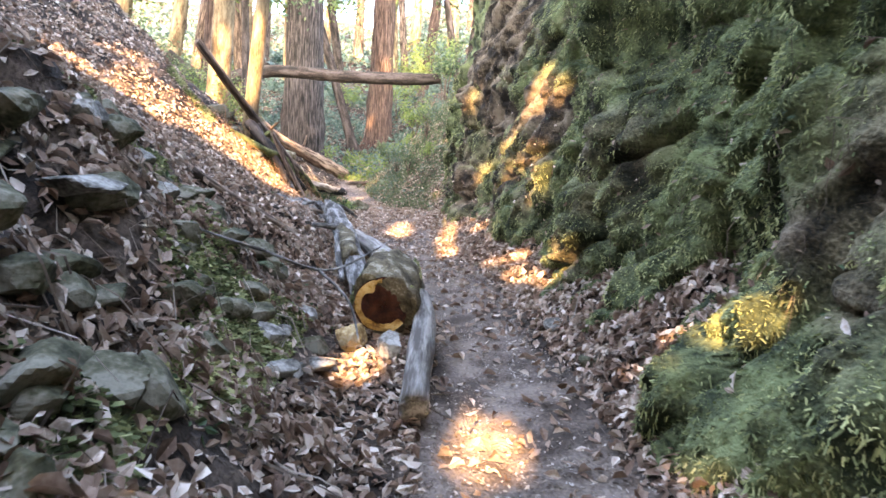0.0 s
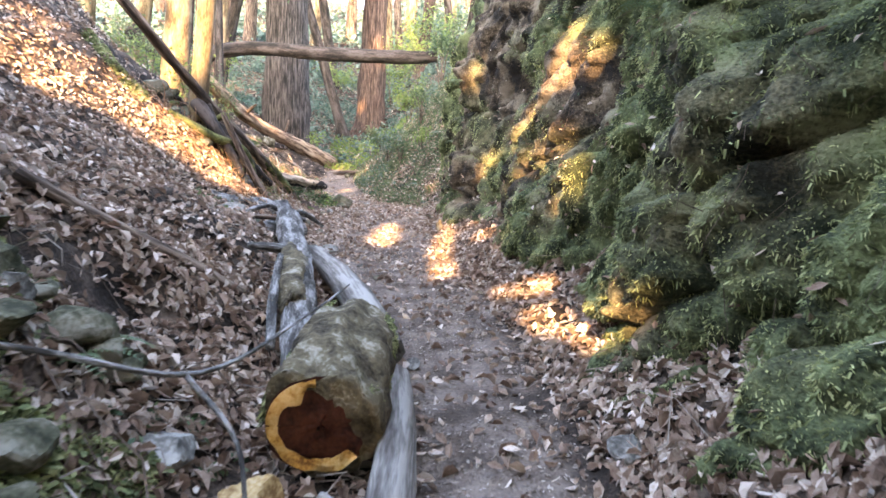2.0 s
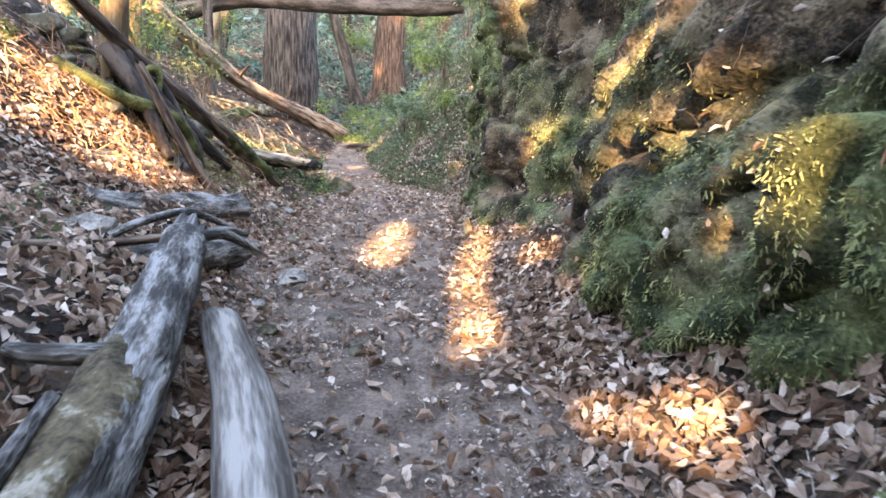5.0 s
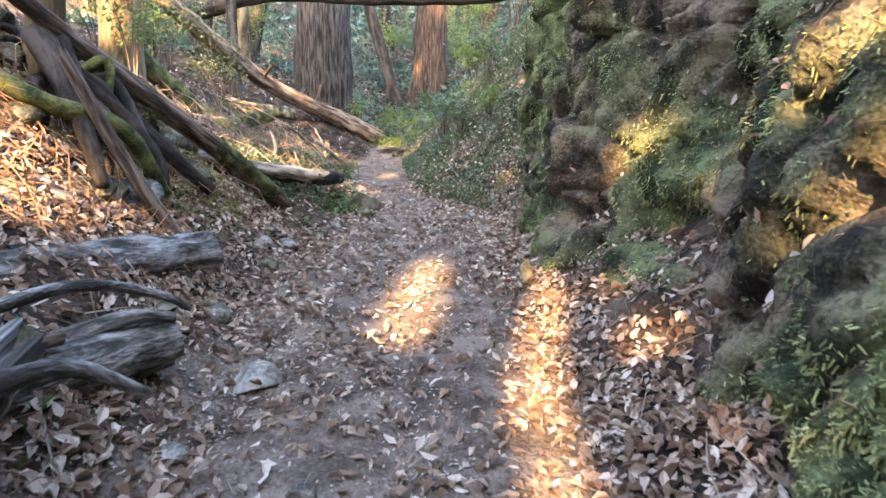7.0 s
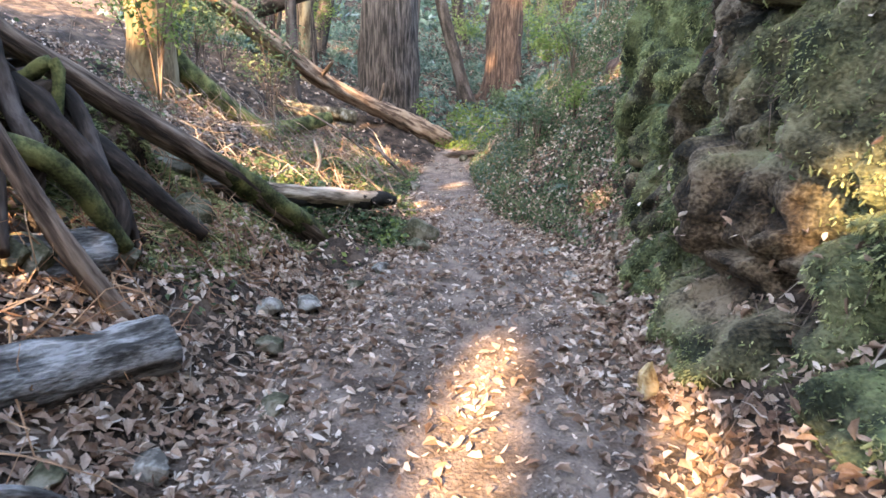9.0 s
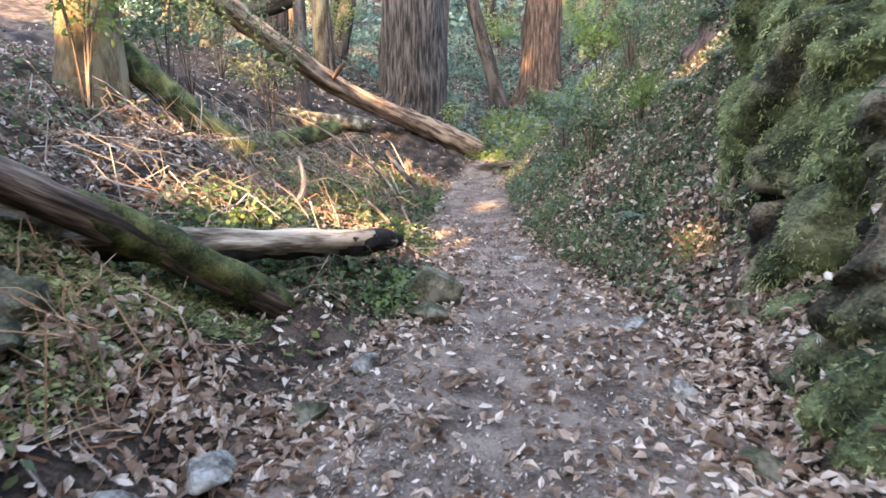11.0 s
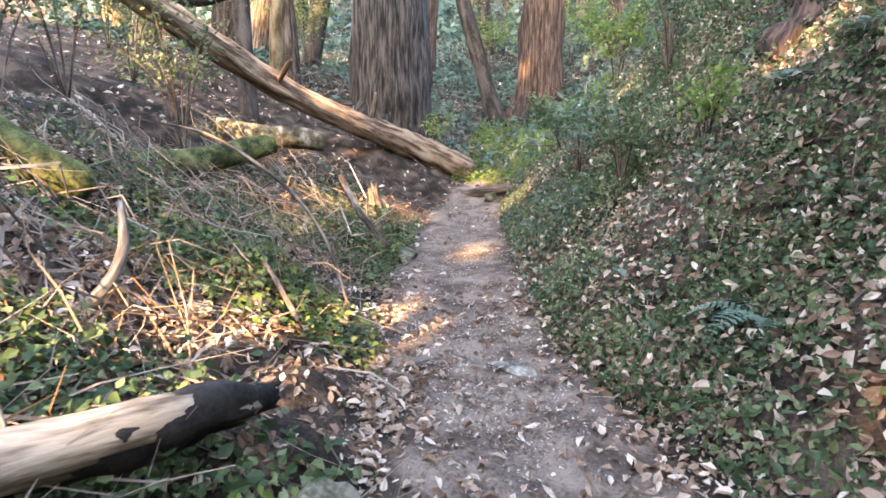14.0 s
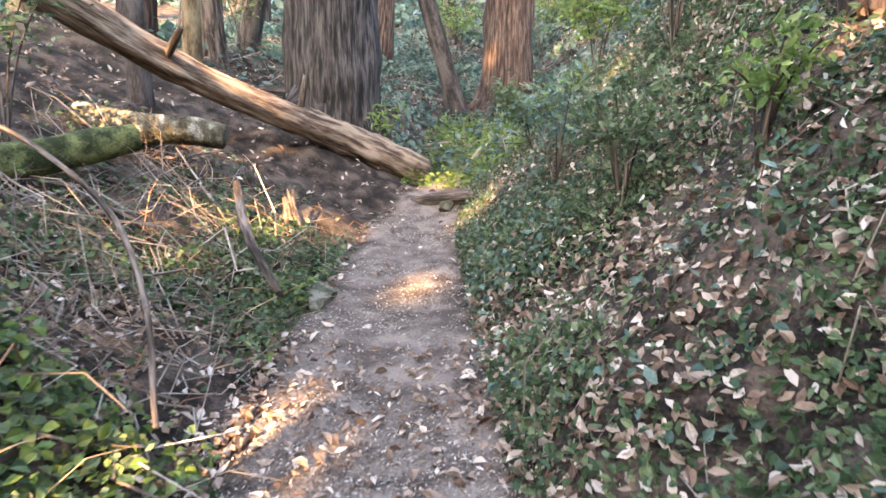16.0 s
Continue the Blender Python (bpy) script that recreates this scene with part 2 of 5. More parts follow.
def tube(points, segs=14, rough=0.08, freq=3.0, steps=8, seed=0, ragged=0.0, caps=True, flutes=0, fr=0.0):
    """A round limb along a line of (x, y, z, radius), uneven all over; ragged: how far the ends splinter."""
    line = smooth_line(points, steps)
    c, r = line[:, :3], np.maximum(line[:, 3], 0.002)
    tan = np.gradient(c, axis=0)
    tan /= np.linalg.norm(tan, axis=1)[:, None] + 1e-9
    ref = np.array([0.0, 0.0, 1.0]) if abs(tan[len(tan) // 2][2]) < 0.8 else np.array([1.0, 0.0, 0.0])
    u = np.cross(tan, ref)
    u /= np.linalg.norm(u, axis=1)[:, None] + 1e-9
    v = np.cross(tan, u)
    ang = np.linspace(0, 2 * np.pi, segs, endpoint=False)
    length = np.r_[0, np.cumsum(np.linalg.norm(np.diff(c, axis=0), axis=1))]
    a, s = np.meshgrid(ang, length)
    bulge = 1 + rough * fbm(np.cos(a) * 1.6 + seed, np.sin(a) * 1.6 + seed * 2.3, s * freq, 4)
    if flutes:
        bulge = bulge + fr * np.abs(np.sin(a * flutes / 2 + 0.8 * vnoise(a * 0, s * 0.5, seed))) * (0.6 + 0.4 * vnoise(np.cos(a) * 3, np.sin(a) * 3, s * 0.7))
    rad = r[:, None] * bulge
    pts = c[:, None] + rad[..., None] * (np.cos(a)[..., None] * u[:, None] + np.sin(a)[..., None] * v[:, None])
    if ragged:
        for e, sign in ((0, -1), (-1, 1)):
            pts[e] += sign * tan[e] * (ragged * np.abs(vnoise(ang * 3 + seed, ang * 0 + seed)))[:, None]
    n = len(c)
    verts = pts.reshape(-1, 3).tolist()
    faces = []
    for i in range(n - 1):
        for j in range(segs):
            k = (j + 1) % segs
            faces.append([i * segs + j, i * segs + k, (i + 1) * segs + k, (i + 1) * segs + j])
    if caps:
        for e, ring in ((0, 0), (-1, (n - 1) * segs)):
            verts.append((c[e] - tan[e] * (0.15 * r[e] if e == 0 else -0.15 * r[e]) * (1 if ragged == 0 else -0.6)).tolist())
            for j in range(segs):
                k = (j + 1) % segs
                f = [ring + j, ring + k, len(verts) - 1]
                faces.append(f[::-1] if e == 0 else f)
    g = np.stack([np.cos(a) * r[:, None] + seed, np.sin(a) * r[:, None], s + seed], -1).reshape(-1, 3)
    if caps:
        g = np.vstack([g, [[seed, 0, length[0] + seed], [seed, 0, length[-1] + seed]]])
    return np.array(verts), faces, g


def join(*pieces):
    verts, faces, at = [], [], 0
    for v, f in pieces:
        verts.append(np.asarray(v))
        faces += [[i + at for i in g] for g in (f if isinstance(f, list) else f.tolist())]
        at += len(v)
    return np.vstack(verts), faces


def stone_shape(centre, size, seed, sub=4):
    bm = bmesh.new()
    bmesh.ops.create_icosphere(bm, subdivisions=sub, radius=1)
    p = np.array([v.co[:] for v in bm.verts])
    f = [[v.index for v in g.verts] for g in bm.faces]
    bm.free()
    rs = np.random.RandomState(seed)
    d = rs.normal(size=(13, 3))
    d /= np.linalg.norm(d, axis=1)[:, None]
    cut = rs.uniform(0.5, 0.85, 13)
    along_d = p @ d.T                       # flat faces, as broken stone has
    reach = np.where(along_d > 0.05, cut / np.maximum(along_d, 0.05), 9).min(1)
    p = p * np.minimum(1.05, reach)[:, None]
    p = p * (1.1 + 0.05 * fbm(p[:, 0] * 4 + seed, p[:, 1] * 4, p[:, 2] * 4, 3))[:, None]
    q = Euler((0, 0, rs.uniform(0, 6.28))).to_matrix()
    return p * np.array(size) @ np.array(q).T + np.array(centre), f


def leaves(places, normals, sizes, aspect=0.45, fold=0.25, seed=0, curl=0.2):
    """Many small folded leaves, six corners and two faces each."""
    rs = np.random.RandomState(seed)
    n = len(places)
    nz = normals / (np.linalg.norm(normals, axis=1)[:, None] + 1e-9)
    d = rs.normal(size=(n, 3))
    d -= (d * nz).sum(1)[:, None] * nz
    d /= np.linalg.norm(d, axis=1)[:, None] + 1e-9
    s = np.cross(nz, d)
    L = np.asarray(sizes)[:, None] * np.ones((n, 1))
    w = L * aspect
    bend = rs.uniform(-curl, curl, (n, 1)) * L
    mid = places + nz * bend
    base, tip = places - d * L / 2, places + d * L / 2
    up = nz * w * fold
    l1, r1 = mid - d * L * 0.12 + s * w / 2 + up, mid - d * L * 0.12 - s * w / 2 + up
    l2, r2 = mid + d * L * 0.25 + s * w * 0.33 + up * 0.7, mid + d * L * 0.25 - s * w * 0.33 + up * 0.7
    verts = np.stack([base, l1, l2, tip, r2, r1], 1).reshape(-1, 3)
    k = np.arange(n)[:, None] * 6
    return verts, np.concatenate([k + np.array([[0, 3, 2, 1]]), k + np.array([[0, 5, 4, 3]])], 0)


def chips(places, normals, sizes, aspect=0.5, seed=0):
    """Many small flat four-cornered flakes."""
    r = np.random.RandomState(seed)
    nz = normals / (np.linalg.norm(normals, axis=1)[:, None] + 1e-9)
    d = np.cross(nz, r.normal(size=nz.shape))
    d /= np.linalg.norm(d, axis=1)[:, None] + 1e-9
    s = np.cross(nz, d)
    L = np.asarray(sizes)[:, None]
    k = r.uniform(-0.2, 0.2, L.shape)
    v = np.stack([places - d * L / 2, places + d * L * k + s * L * aspect / 2, places + d * L / 2, places - d * L * k - s * L * aspect / 2], 1).reshape(-1, 3)
    return v, np.arange(len(v)).reshape(-1, 4)


def blades(places, normals, sizes, seed=0, width=0.35):
    """Many single four-cornered moss blades."""
    r = np.random.RandomState(seed)
    d = normals / (np.linalg.norm(normals, axis=1)[:, None] + 1e-9)
    s = np.cross(d, r.normal(size=d.shape))
    s /= np.linalg.norm(s, axis=1)[:, None] + 1e-9
    L = np.asarray(sizes)[:, None]
    droop = np.array([0, 0, -1.0]) * L * 0.5
    v = np.stack([places - s * L * width * 0.4, places + s * L * width * 0.4, places + d * L + s * L * width * 0.3 + droop, places + d * L - s * L * width * 0.3 + droop], 1).reshape(-1, 3)
    return v, np.arange(len(v)).reshape(-1, 4)


def sticks(starts, ends, radii, seed=0, sag=0.15):
    """Many thin bent three-sided twigs, joined."""
    rs = np.random.RandomState(seed)
    n = len(starts)
    d = ends - starts
    L = np.linalg.norm(d, axis=1)[:, None]
    d = d / (L + 1e-9)
    u = np.cross(d, rs.normal(size=(n, 3)))
    u /= np.linalg.norm(u, axis=1)[:, None] + 1e-9
    v = np.cross(d, u)
    off1, off2 = rs.normal(size=(n, 3)) * L * sag, rs.normal(size=(n, 3)) * L * sag
    rings = []
    for t, o, rr in ((0, 0, 1.0), (0.35, off1, 0.85), (0.7, off2, 0.6), (1.0, off2 * 0.6, 0.25)):
        c = starts + d * L * t + o
        for a in (0, 2.09, 4.19):
            rings.append(c + np.asarray(radii)[:, None] * rr * (np.cos(a) * u + np.sin(a) * v))
    verts = np.stack(rings, 1).reshape(-1, 3)
    k = np.arange(n)[:, None] * 12
    faces = []
    for r in range(3):
        for j in range(3):
            jj = (j + 1) % 3
            faces.append(k + np.array([[r * 3 + j, r * 3 + jj, r * 3 + 3 + jj, r * 3 + 3 + j]]))
    return verts, np.concatenate(faces, 0)


def stuff(name, geometry, mat, label, category):
    return tagged(mesh_ob(name, *geometry, mat), label, category, kind="stuff")


# ---- the lie of the land ----
def along(y, table):
    k = np.array(table, float)
    return np.interp(y, k[:, 0], k[:, 1])


LEFT_EDGE = [(-10, -0.1), (0, 0.0), (3, -0.12), (4, -0.32), (5.3, -0.22), (6.5, 0.1), (8.3, -0.1), (10, -0.75), (12, -1.0), (14.5, -0.85), (16.2, -0.65), (18.2, -1.25), (20, -1.7), (23.5, -2.0), (27, -1.9), (35, -1.5)]
TRAIL_EDGE = [(-10, -0.1), (0, 0.05), (4, 0.30), (6.3, 0.18), (8.3, -0.5), (10, -0.95), (12, -1.1), (14.5, -0.85), (16.2, -0.65), (18.2, -1.25), (20, -1.7), (23.5, -2.0), (27, -1.9), (35, -1.5)]
RIGHT_EDGE = [(-10, 1.1), (0, 1.2), (4, 1.42), (7.2, 1.45), (9.5, 1.35), (11.3, 1.4), (14.8, 1.3), (16.5, 0.86), (18.3, 0.1), (20.2, -0.25), (23.6, -0.8), (27, -0.7), (35, -0.5)]
RISE = [(-150, -2), (-10, -0.4), (0, -0.16), (4, -0.09), (6, -0.04), (8.7, 0.08), (10.3, 0.15), (13, 0.3), (15, 0.34), (17.8, 0.3), (20, 0.37), (21.6, 0.46), (24, 0.68), (24.9, 0.76), (25.3, 0.95), (27, 1.08), (33, 2.5), (40, 4.6), (60, 12.5), (90, 24), (200, 40)]
LEFT_SLOPE = [(-10, 0.75), (0, 0.9), (3, 1.12), (4.5, 1.0), (5.5, 0.8), (7, 0.62), (9, 0.7), (11, 0.95), (12.4, 0.95), (13.4, 0.75), (14.4, 0.5), (16, 0.48), (17.2, 0.5), (19, 0.49), (22, 0.5), (27, 0.5), (34, 0.3), (60, 0.12)]


def wobble(y):
    return 0.12 * vnoise(y * 0.9, 3.3) + 0.05 * vnoise(y * 3.1, 8.8)


def height(x, y, rough=True):
    x, y = np.broadcast_arrays(np.asarray(x, float), np.asarray(y, float))
    xl, xr, zc = along(y, LEFT_EDGE) + wobble(y), along(y, RIGHT_EDGE) + wobble(y + 40), along(y, RISE)
    dl, dr = np.maximum(xl - x, 0), np.maximum(x - xr, 0)
    s = along(y, LEFT_SLOPE)
    soft = dl - 0.2 * (1 - np.exp(-dl / 0.2))
    left = s * np.where(soft < 5.5, soft, 5.5 + 0.5 * (soft - 5.5))
    left = np.where(left > 6, 6 + 0.25 * (left - 6), left)
    sr = dr - 0.1 * (1 - np.exp(-dr / 0.1))
    right = np.minimum(0.75 * sr + 0.12 * sr ** 2, 1.5 + 0.75 * sr)
    right = np.where(right > 7, 7 + 0.2 * (right - 7), right) * np.interp(y, [24, 34], [1, 0.6])
    bank = np.clip((dl + dr) / 0.5, 0, 1)
    z = zc + left + right
    if rough:
        z = z + bank * (0.16 * fbm(x * 0.9, y * 0.9, 1.0, 3) + 0.06 * fbm(x * 4, y * 4, 2.0, 3))
        z = z + bank * np.clip((6.5 - y) / 2, 0, 1) * (x < 0.3) * np.clip(dl / 1.0 - 0.3, 0, 1) * 0.22 * np.abs(vnoise(x * 2.6, y * 2.6, 9.0))
        level, edge = cells(x * 2.6 + 0.3 * vnoise(x * 3, y * 3), y * 2.6, 70)
        z = z + bank * np.clip((6.0 - y) / 1.5, 0, 1) * (x < 0.3) * np.clip(dl / 0.8 - 0.5, 0, 1) * (0.11 * level - 0.12 * np.exp(-edge / 0.1))
        z = z + 0.02 * fbm(x * 2.5, y * 2.5, 5.0, 3) + 0.008 * vnoise(x * 14, y * 14)
        z = z - 0.05 * np.exp(-((x - (xl + xr) / 2) / 0.35) ** 2)
        z = z + np.where(np.hypot(x, y - 10) > 45, 1.2 * fbm(x * 0.06, y * 0.06, 7.0, 2), 0)
    return z


def slope_normal(x, y):
    e = 0.08
    n = np.stack([-(height(x + e, y) - height(x - e, y)) / (2 * e), -(height(x, y + e) - height(x, y - e)) / (2 * e), np.ones_like(x)], -1)
    return n / np.linalg.norm(n, axis=-1)[..., None]


CLIFF_FOOT = [(-6, 2.0), (0, 1.95), (2.5, 1.72), (3.3, 2.0), (3.9, 2.25), (4.5, 2.15), (5.4, 2.0), (7, 2.15), (8.7, 2.0), (10.3, 2.1), (11.5, 1.95), (12.5, 1.75), (14.2, 1.85), (15.5, 1.8), (16.3, 1.72), (16.8, 2.0), (17.3, 2.9), (18.2, 4.6)]


def cliff_x(y, z):
    """How far the rock face stands from the middle of the gully."""
    x = along(y, CLIFF_FOOT) + 0.16 * (z - 0.6)
    x = x + 0.30 * fbm(y * 0.55 + 3, z * 0.6, 2.0, 3) + 0.16 * np.abs(vnoise(y * 1.3, z * 1.1, 6.0)) - 0.12
    warp = 0.35 * vnoise(y * 1.7, z * 1.7, 14.0)
    big, crack = cells(y * 2.0 + warp + 0.35 * z, z * 1.15 - warp, 31)
    small, chink = cells(y * 5.4 + warp * 2 + 0.8 * z, z * 3.9 - warp, 37)
    x = x + 0.13 * big + 0.16 * np.exp(-crack / 0.09) + 0.05 * small + 0.05 * np.exp(-chink / 0.1)
    x = x + 0.12 * (0.5 - np.abs(vnoise(y * 2.3 + 5, z * 1.8, 21.0))) + 0.05 * fbm(y * 6.1, z * 5.3, 23.0, 3)
    for cy, cz, ry, rz, deep in ((4.9, 2.7, 0.5, 0.45, 0.5), (11.2, 2.6, 0.7, 0.45, 0.55), (10.9, 0.95, 0.5, 0.18, 0.5), (12.2, 0.85, 0.4, 0.15, 0.4), (7.9, 2.0, 0.25, 0.5, 0.25), (6.0, 1.4, 0.3, 0.4, 0.25)):
        x = x + deep * np.exp(-((y - cy) / ry) ** 2 - ((z - cz) / rz) ** 2)
    return x


def moss_on(y, z):
    return np.clip(0.8 + 1.25 * fbm(y * 0.9, z * 0.9, 12.0, 4) + 0.25 * np.where(y > 14.5, 1.2, np.clip((10.3 - y) * 0.6, -1.5, 2.0)), 0, 1)


def axis(*spans):
    out = []
    for a, b, step in spans:
        out += list(np.arange(a, b - 1e-6, step))
    return np.array(out + [spans[-1][1]])


gx = axis((-150, -30, 12), (-30, -9, 1.0), (-9, -4, 0.15), (-4, 3.4, 0.055), (3.4, 10, 0.4), (10, 30, 2), (30, 150, 12))
gy = axis((-150, -12, 14), (-12, -1, 0.5), (-1, 22, 0.075), (22, 30, 0.15), (30, 60, 0.6), (60, 200, 7))
X, Y = np.meshgrid(gx, gy)
Z = height(X, Y)
nx, ny = len(gx), len(gy)
idx = np.arange(nx * ny).reshape(ny, nx)
quads = np.stack([idx[:-1, :-1], idx[:-1, 1:], idx[1:, 1:], idx[1:, :-1]], -1).reshape(-1, 4)
ground = tagged(mesh_ob("ground", np.stack([X, Y, Z], -1).reshape(-1, 3), quads, GROUND, True), "brown forest soil with a trodden trail down the gully", "ground", kind="structure")
wear = ground.data.attributes.new("trail", "FLOAT", "POINT")
mid = np.minimum(X - along(Y, TRAIL_EDGE) - wobble(Y), along(Y, RIGHT_EDGE) + wobble(Y + 40) - X)
wear.data.foreach_set("value", np.clip(mid / 0.3 + 0.4 + 0.3 * fbm(X * 3, Y * 3, 3.0, 3), 0, 1).ravel() * (Y.ravel() < 30))

# the rock face on the uphill side
cy, cz = axis((-6, 0, 0.15), (0, 18.2, 0.032)), axis((-0.6, 4.2, 0.032), (4.2, 7.0, 0.15))
CY, CZ = np.meshgrid(cy, cz)
CX = cliff_x(CY, CZ)
base_z = np.interp(cy, [0, 16], [-0.2, 0.5])
n1, n2 = len(cy), len(cz)
cv = np.stack([CX, CY, CZ], -1).reshape(-1, 3)
back = np.stack([np.full(n1, 12.0), cy, np.full(n1, 8.0)], -1)
foot = np.stack([np.full(n1, 12.0), cy, np.full(n1, -0.6)], -1)
ci = np.arange(n1 * n2).reshape(n2, n1)
cf = np.stack([ci[:-1, :-1], ci[1:, :-1], ci[1:, 1:], ci[:-1, 1:]], -1).reshape(-1, 4).tolist()
bi, fi = n1 * n2 + np.arange(n1), n1 * n2 + n1 + np.arange(n1)
for k in range(n1 - 1):
    cf += [[ci[-1, k], bi[k], bi[k + 1], ci[-1, k + 1]], [bi[k], fi[k], fi[k + 1], bi[k + 1]], [fi[k], ci[0, k], ci[0, k + 1], fi[k + 1]]]
cf = [[int(i) for i in f] for f in cf]
cliff = tagged(mesh_ob("rock_face", np.vstack([cv, back, foot]), cf, CLIFF, True), "steep brown rock face overgrown with green moss beside the trail", "rock face", kind="structure")
moss_attr = cliff.data.attributes.new("moss", "FLOAT", "POINT")
moss_attr.data.foreach_set("value", np.r_[moss_on(CY, CZ).ravel(), np.ones(2 * n1)])


def on_ground(x, y, up=0.0):
    return float(height(np.array([x]), np.array([y]))[0]) + up


# ---- logs and trunks ----
def log_thing(name, points, mat, label, category="log", segs=18, rough=0.10, ragged=0.0, seed=1, ends=None, branches=(), bark_label="", steps=8, flutes=0, fr=0.0):
    p = np.array(points, float)
    base = p[np.argmin(p[:, 2] - p[:, 3])].copy()
    t = thing(name, (base[0], base[1], base[2] - base[3]), label, category)
    part("bark", tube(points, segs, rough, 3.0, steps, seed, ragged, True, flutes, fr), mat, t, bark_label)
    for k, b in enumerate(branches):
        part("branch", tube(b, 8, 0.12, 6.0, 6, seed + k + 5), mat, t)
    if ends:
        for c, inward, radius, m, lab in ends:
            part("cut_end", disc(c, inward, radius, seed), m, t, lab)
    return t


def disc(centre, axis_to, radius, seed=0, inner=0.0, segs=26, wedge=(0, 6.2832)):
    """A rough sawn face, or a ragged ring of it."""
    a = Vector(axis_to).normalized()
    u = a.cross(Vector((0, 0, 1))).normalized()
    v = a.cross(u)
    u, v, a = np.array(u), np.array(v), np.array(a)
    ang = np.linspace(wedge[0], wedge[1], segs)
    rings = []
    for k, t in enumerate((inner, inner + (1 - inner) * 0.35, inner + (1 - inner) * 0.7, 1.0)):
        r = radius * (t + (0.16 * vnoise(ang * 2.2 + seed, ang * 0 + k) * (1 if k < 3 else 0.3)))
        lift = 0.012 * vnoise(ang * 4, ang * 0 + k + seed)
        rings.append(np.array(centre) + r[:, None] * (np.cos(ang)[:, None] * u + np.sin(ang)[:, None] * v) + a * lift[:, None])
    verts = np.vstack(rings)
    faces = [[i * segs + j, i * segs + j + 1, (i + 1) * segs + j + 1, (i + 1) * segs + j] for i in range(3) for j in range(segs - 1)]
    return verts, faces


# sawn mossy log beside the trail
sawn = thing("sawn_log", (0.03, 4.6, 0.03), "short thick mossy log with a rotten sawn end beside the trail", "log")
part("bark", tube([(0.02, 4.60, 0.24, 0.27), (0.06, 4.9, 0.28, 0.275), (0.10, 5.3, 0.32, 0.27), (0.13, 5.7, 0.34, 0.22)], 40, 0.22, 3, 14, 2, 0.03), MOSSY_LOG, sawn)
part("heartwood", disc((0.02, 4.585, 0.24), (0, -1, -0.05), 0.245, 3), CUT_ROT, sawn, "dark red rotten heartwood")
part("sapwood", disc((0.02, 4.570, 0.24), (0, -1, -0.05), 0.235, 5, 0.70, 40, (-1.5, 2.4)), CUT_WOOD, sawn, "ochre ring of sound sawn wood")

r = np.random.RandomState(5)
n = 9000
f, a = r.uniform(0, 1, n), r.uniform(-1.9, 1.9, n)
k = vnoise(a * 1.6, f * 4, 3) > 0.2
f, a = f[k], a[k]
out = np.stack([np.sin(a), 0 * a, np.cos(a)], -1)
c = np.array([0.02, 4.62, 0.25]) + f[:, None] * np.array([0.10, 0.95, 0.09])
part("moss", blades(c + out * 0.265, out + r.normal(size=out.shape) * 0.7, r.uniform(0.015, 0.04, len(f)), 6), MOSS, sawn, "olive moss on the upper bark", smooth=False)
log_thing("pale_log", [(0.20, 3.0, 0.02, 0.085), (0.30, 3.9, 0.05, 0.10), (0.38, 4.7, 0.10, 0.10), (0.40, 5.4, 0.13, 0.085)], PALE_LOG, "bleached grey barkless log lying along the trail edge", seed=4, ragged=0.05, rough=0.12)
log_thing("pale_log", [(0.34, 5.9, 0.14, 0.12), (0.20, 6.5, 0.22, 0.14), (-0.06, 7.3, 0.32, 0.13), (-0.36, 8.0, 0.42, 0.11), (-0.44, 8.15, 0.43, 0.10)], PALE_LOG, "curved bleached log beside the trail with mossy flank", seed=6, ragged=0.06, rough=0.10)
rotten = log_thing("rotten_log", [(-0.22, 5.5, 0.20, 0.08), (-0.26, 5.9, 0.27, 0.115), (-0.38, 6.7, 0.41, 0.13), (-0.56, 7.6, 0.59, 0.135), (-0.75, 8.45, 0.75, 0.13), (-0.83, 8.78, 0.79, 0.09)], GREY_LOG, "long grey cracked rotten log with splintered ends", seed=8, ragged=0.3, rough=0.2, segs=36, flutes=7, fr=0.10, steps=12,
                   branches=[[(-0.52, 7.3, 0.62, 0.05), (-0.75, 7.2, 0.66, 0.04), (-0.9, 7.25, 0.66, 0.03)], [(-0.76, 8.5, 0.82, 0.05), (-0.62, 8.85, 0.80, 0.035), (-0.42, 9.0, 0.64, 0.02)]])
part("bark_plate", tube([(-0.335, 6.2, 0.36, 0.10), (-0.40, 6.5, 0.42, 0.125), (-0.47, 7.0, 0.51, 0.12), (-0.53, 7.3, 0.57, 0.10)], 24, 0.25, 4, 8, 9, 0.12, True, 5, 0.08), MOSSY_LOG, rotten, "mossy plate of bark left on the wood")
log_thing("grey_log", [(-1.30, 11.5, 0.60, 0.165), (-1.48, 11.05, 0.63, 0.17), (-1.72, 10.4, 0.70, 0.165), (-1.95, 9.7, 0.86, 0.14)], GREY_LOG, "grey bark-covered log end pointing at the trail", seed=11, rough=0.2, segs=30, flutes=9, fr=0.07)
log_thing("grey_log", [(-0.86, 9.95, 0.47, 0.15), (-1.05, 9.65, 0.48, 0.17), (-1.2, 9.2, 0.5, 0.17), (-1.28, 8.75, 0.56, 0.15)], GREY_LOG, "knobbly grey log with crossing dead branches", seed=13, rough=0.2, segs=22,
          branches=[[(-1.1, 9.55, 0.62, 0.05), (-0.92, 9.75, 0.66, 0.04), (-0.75, 9.85, 0.62, 0.03)]])
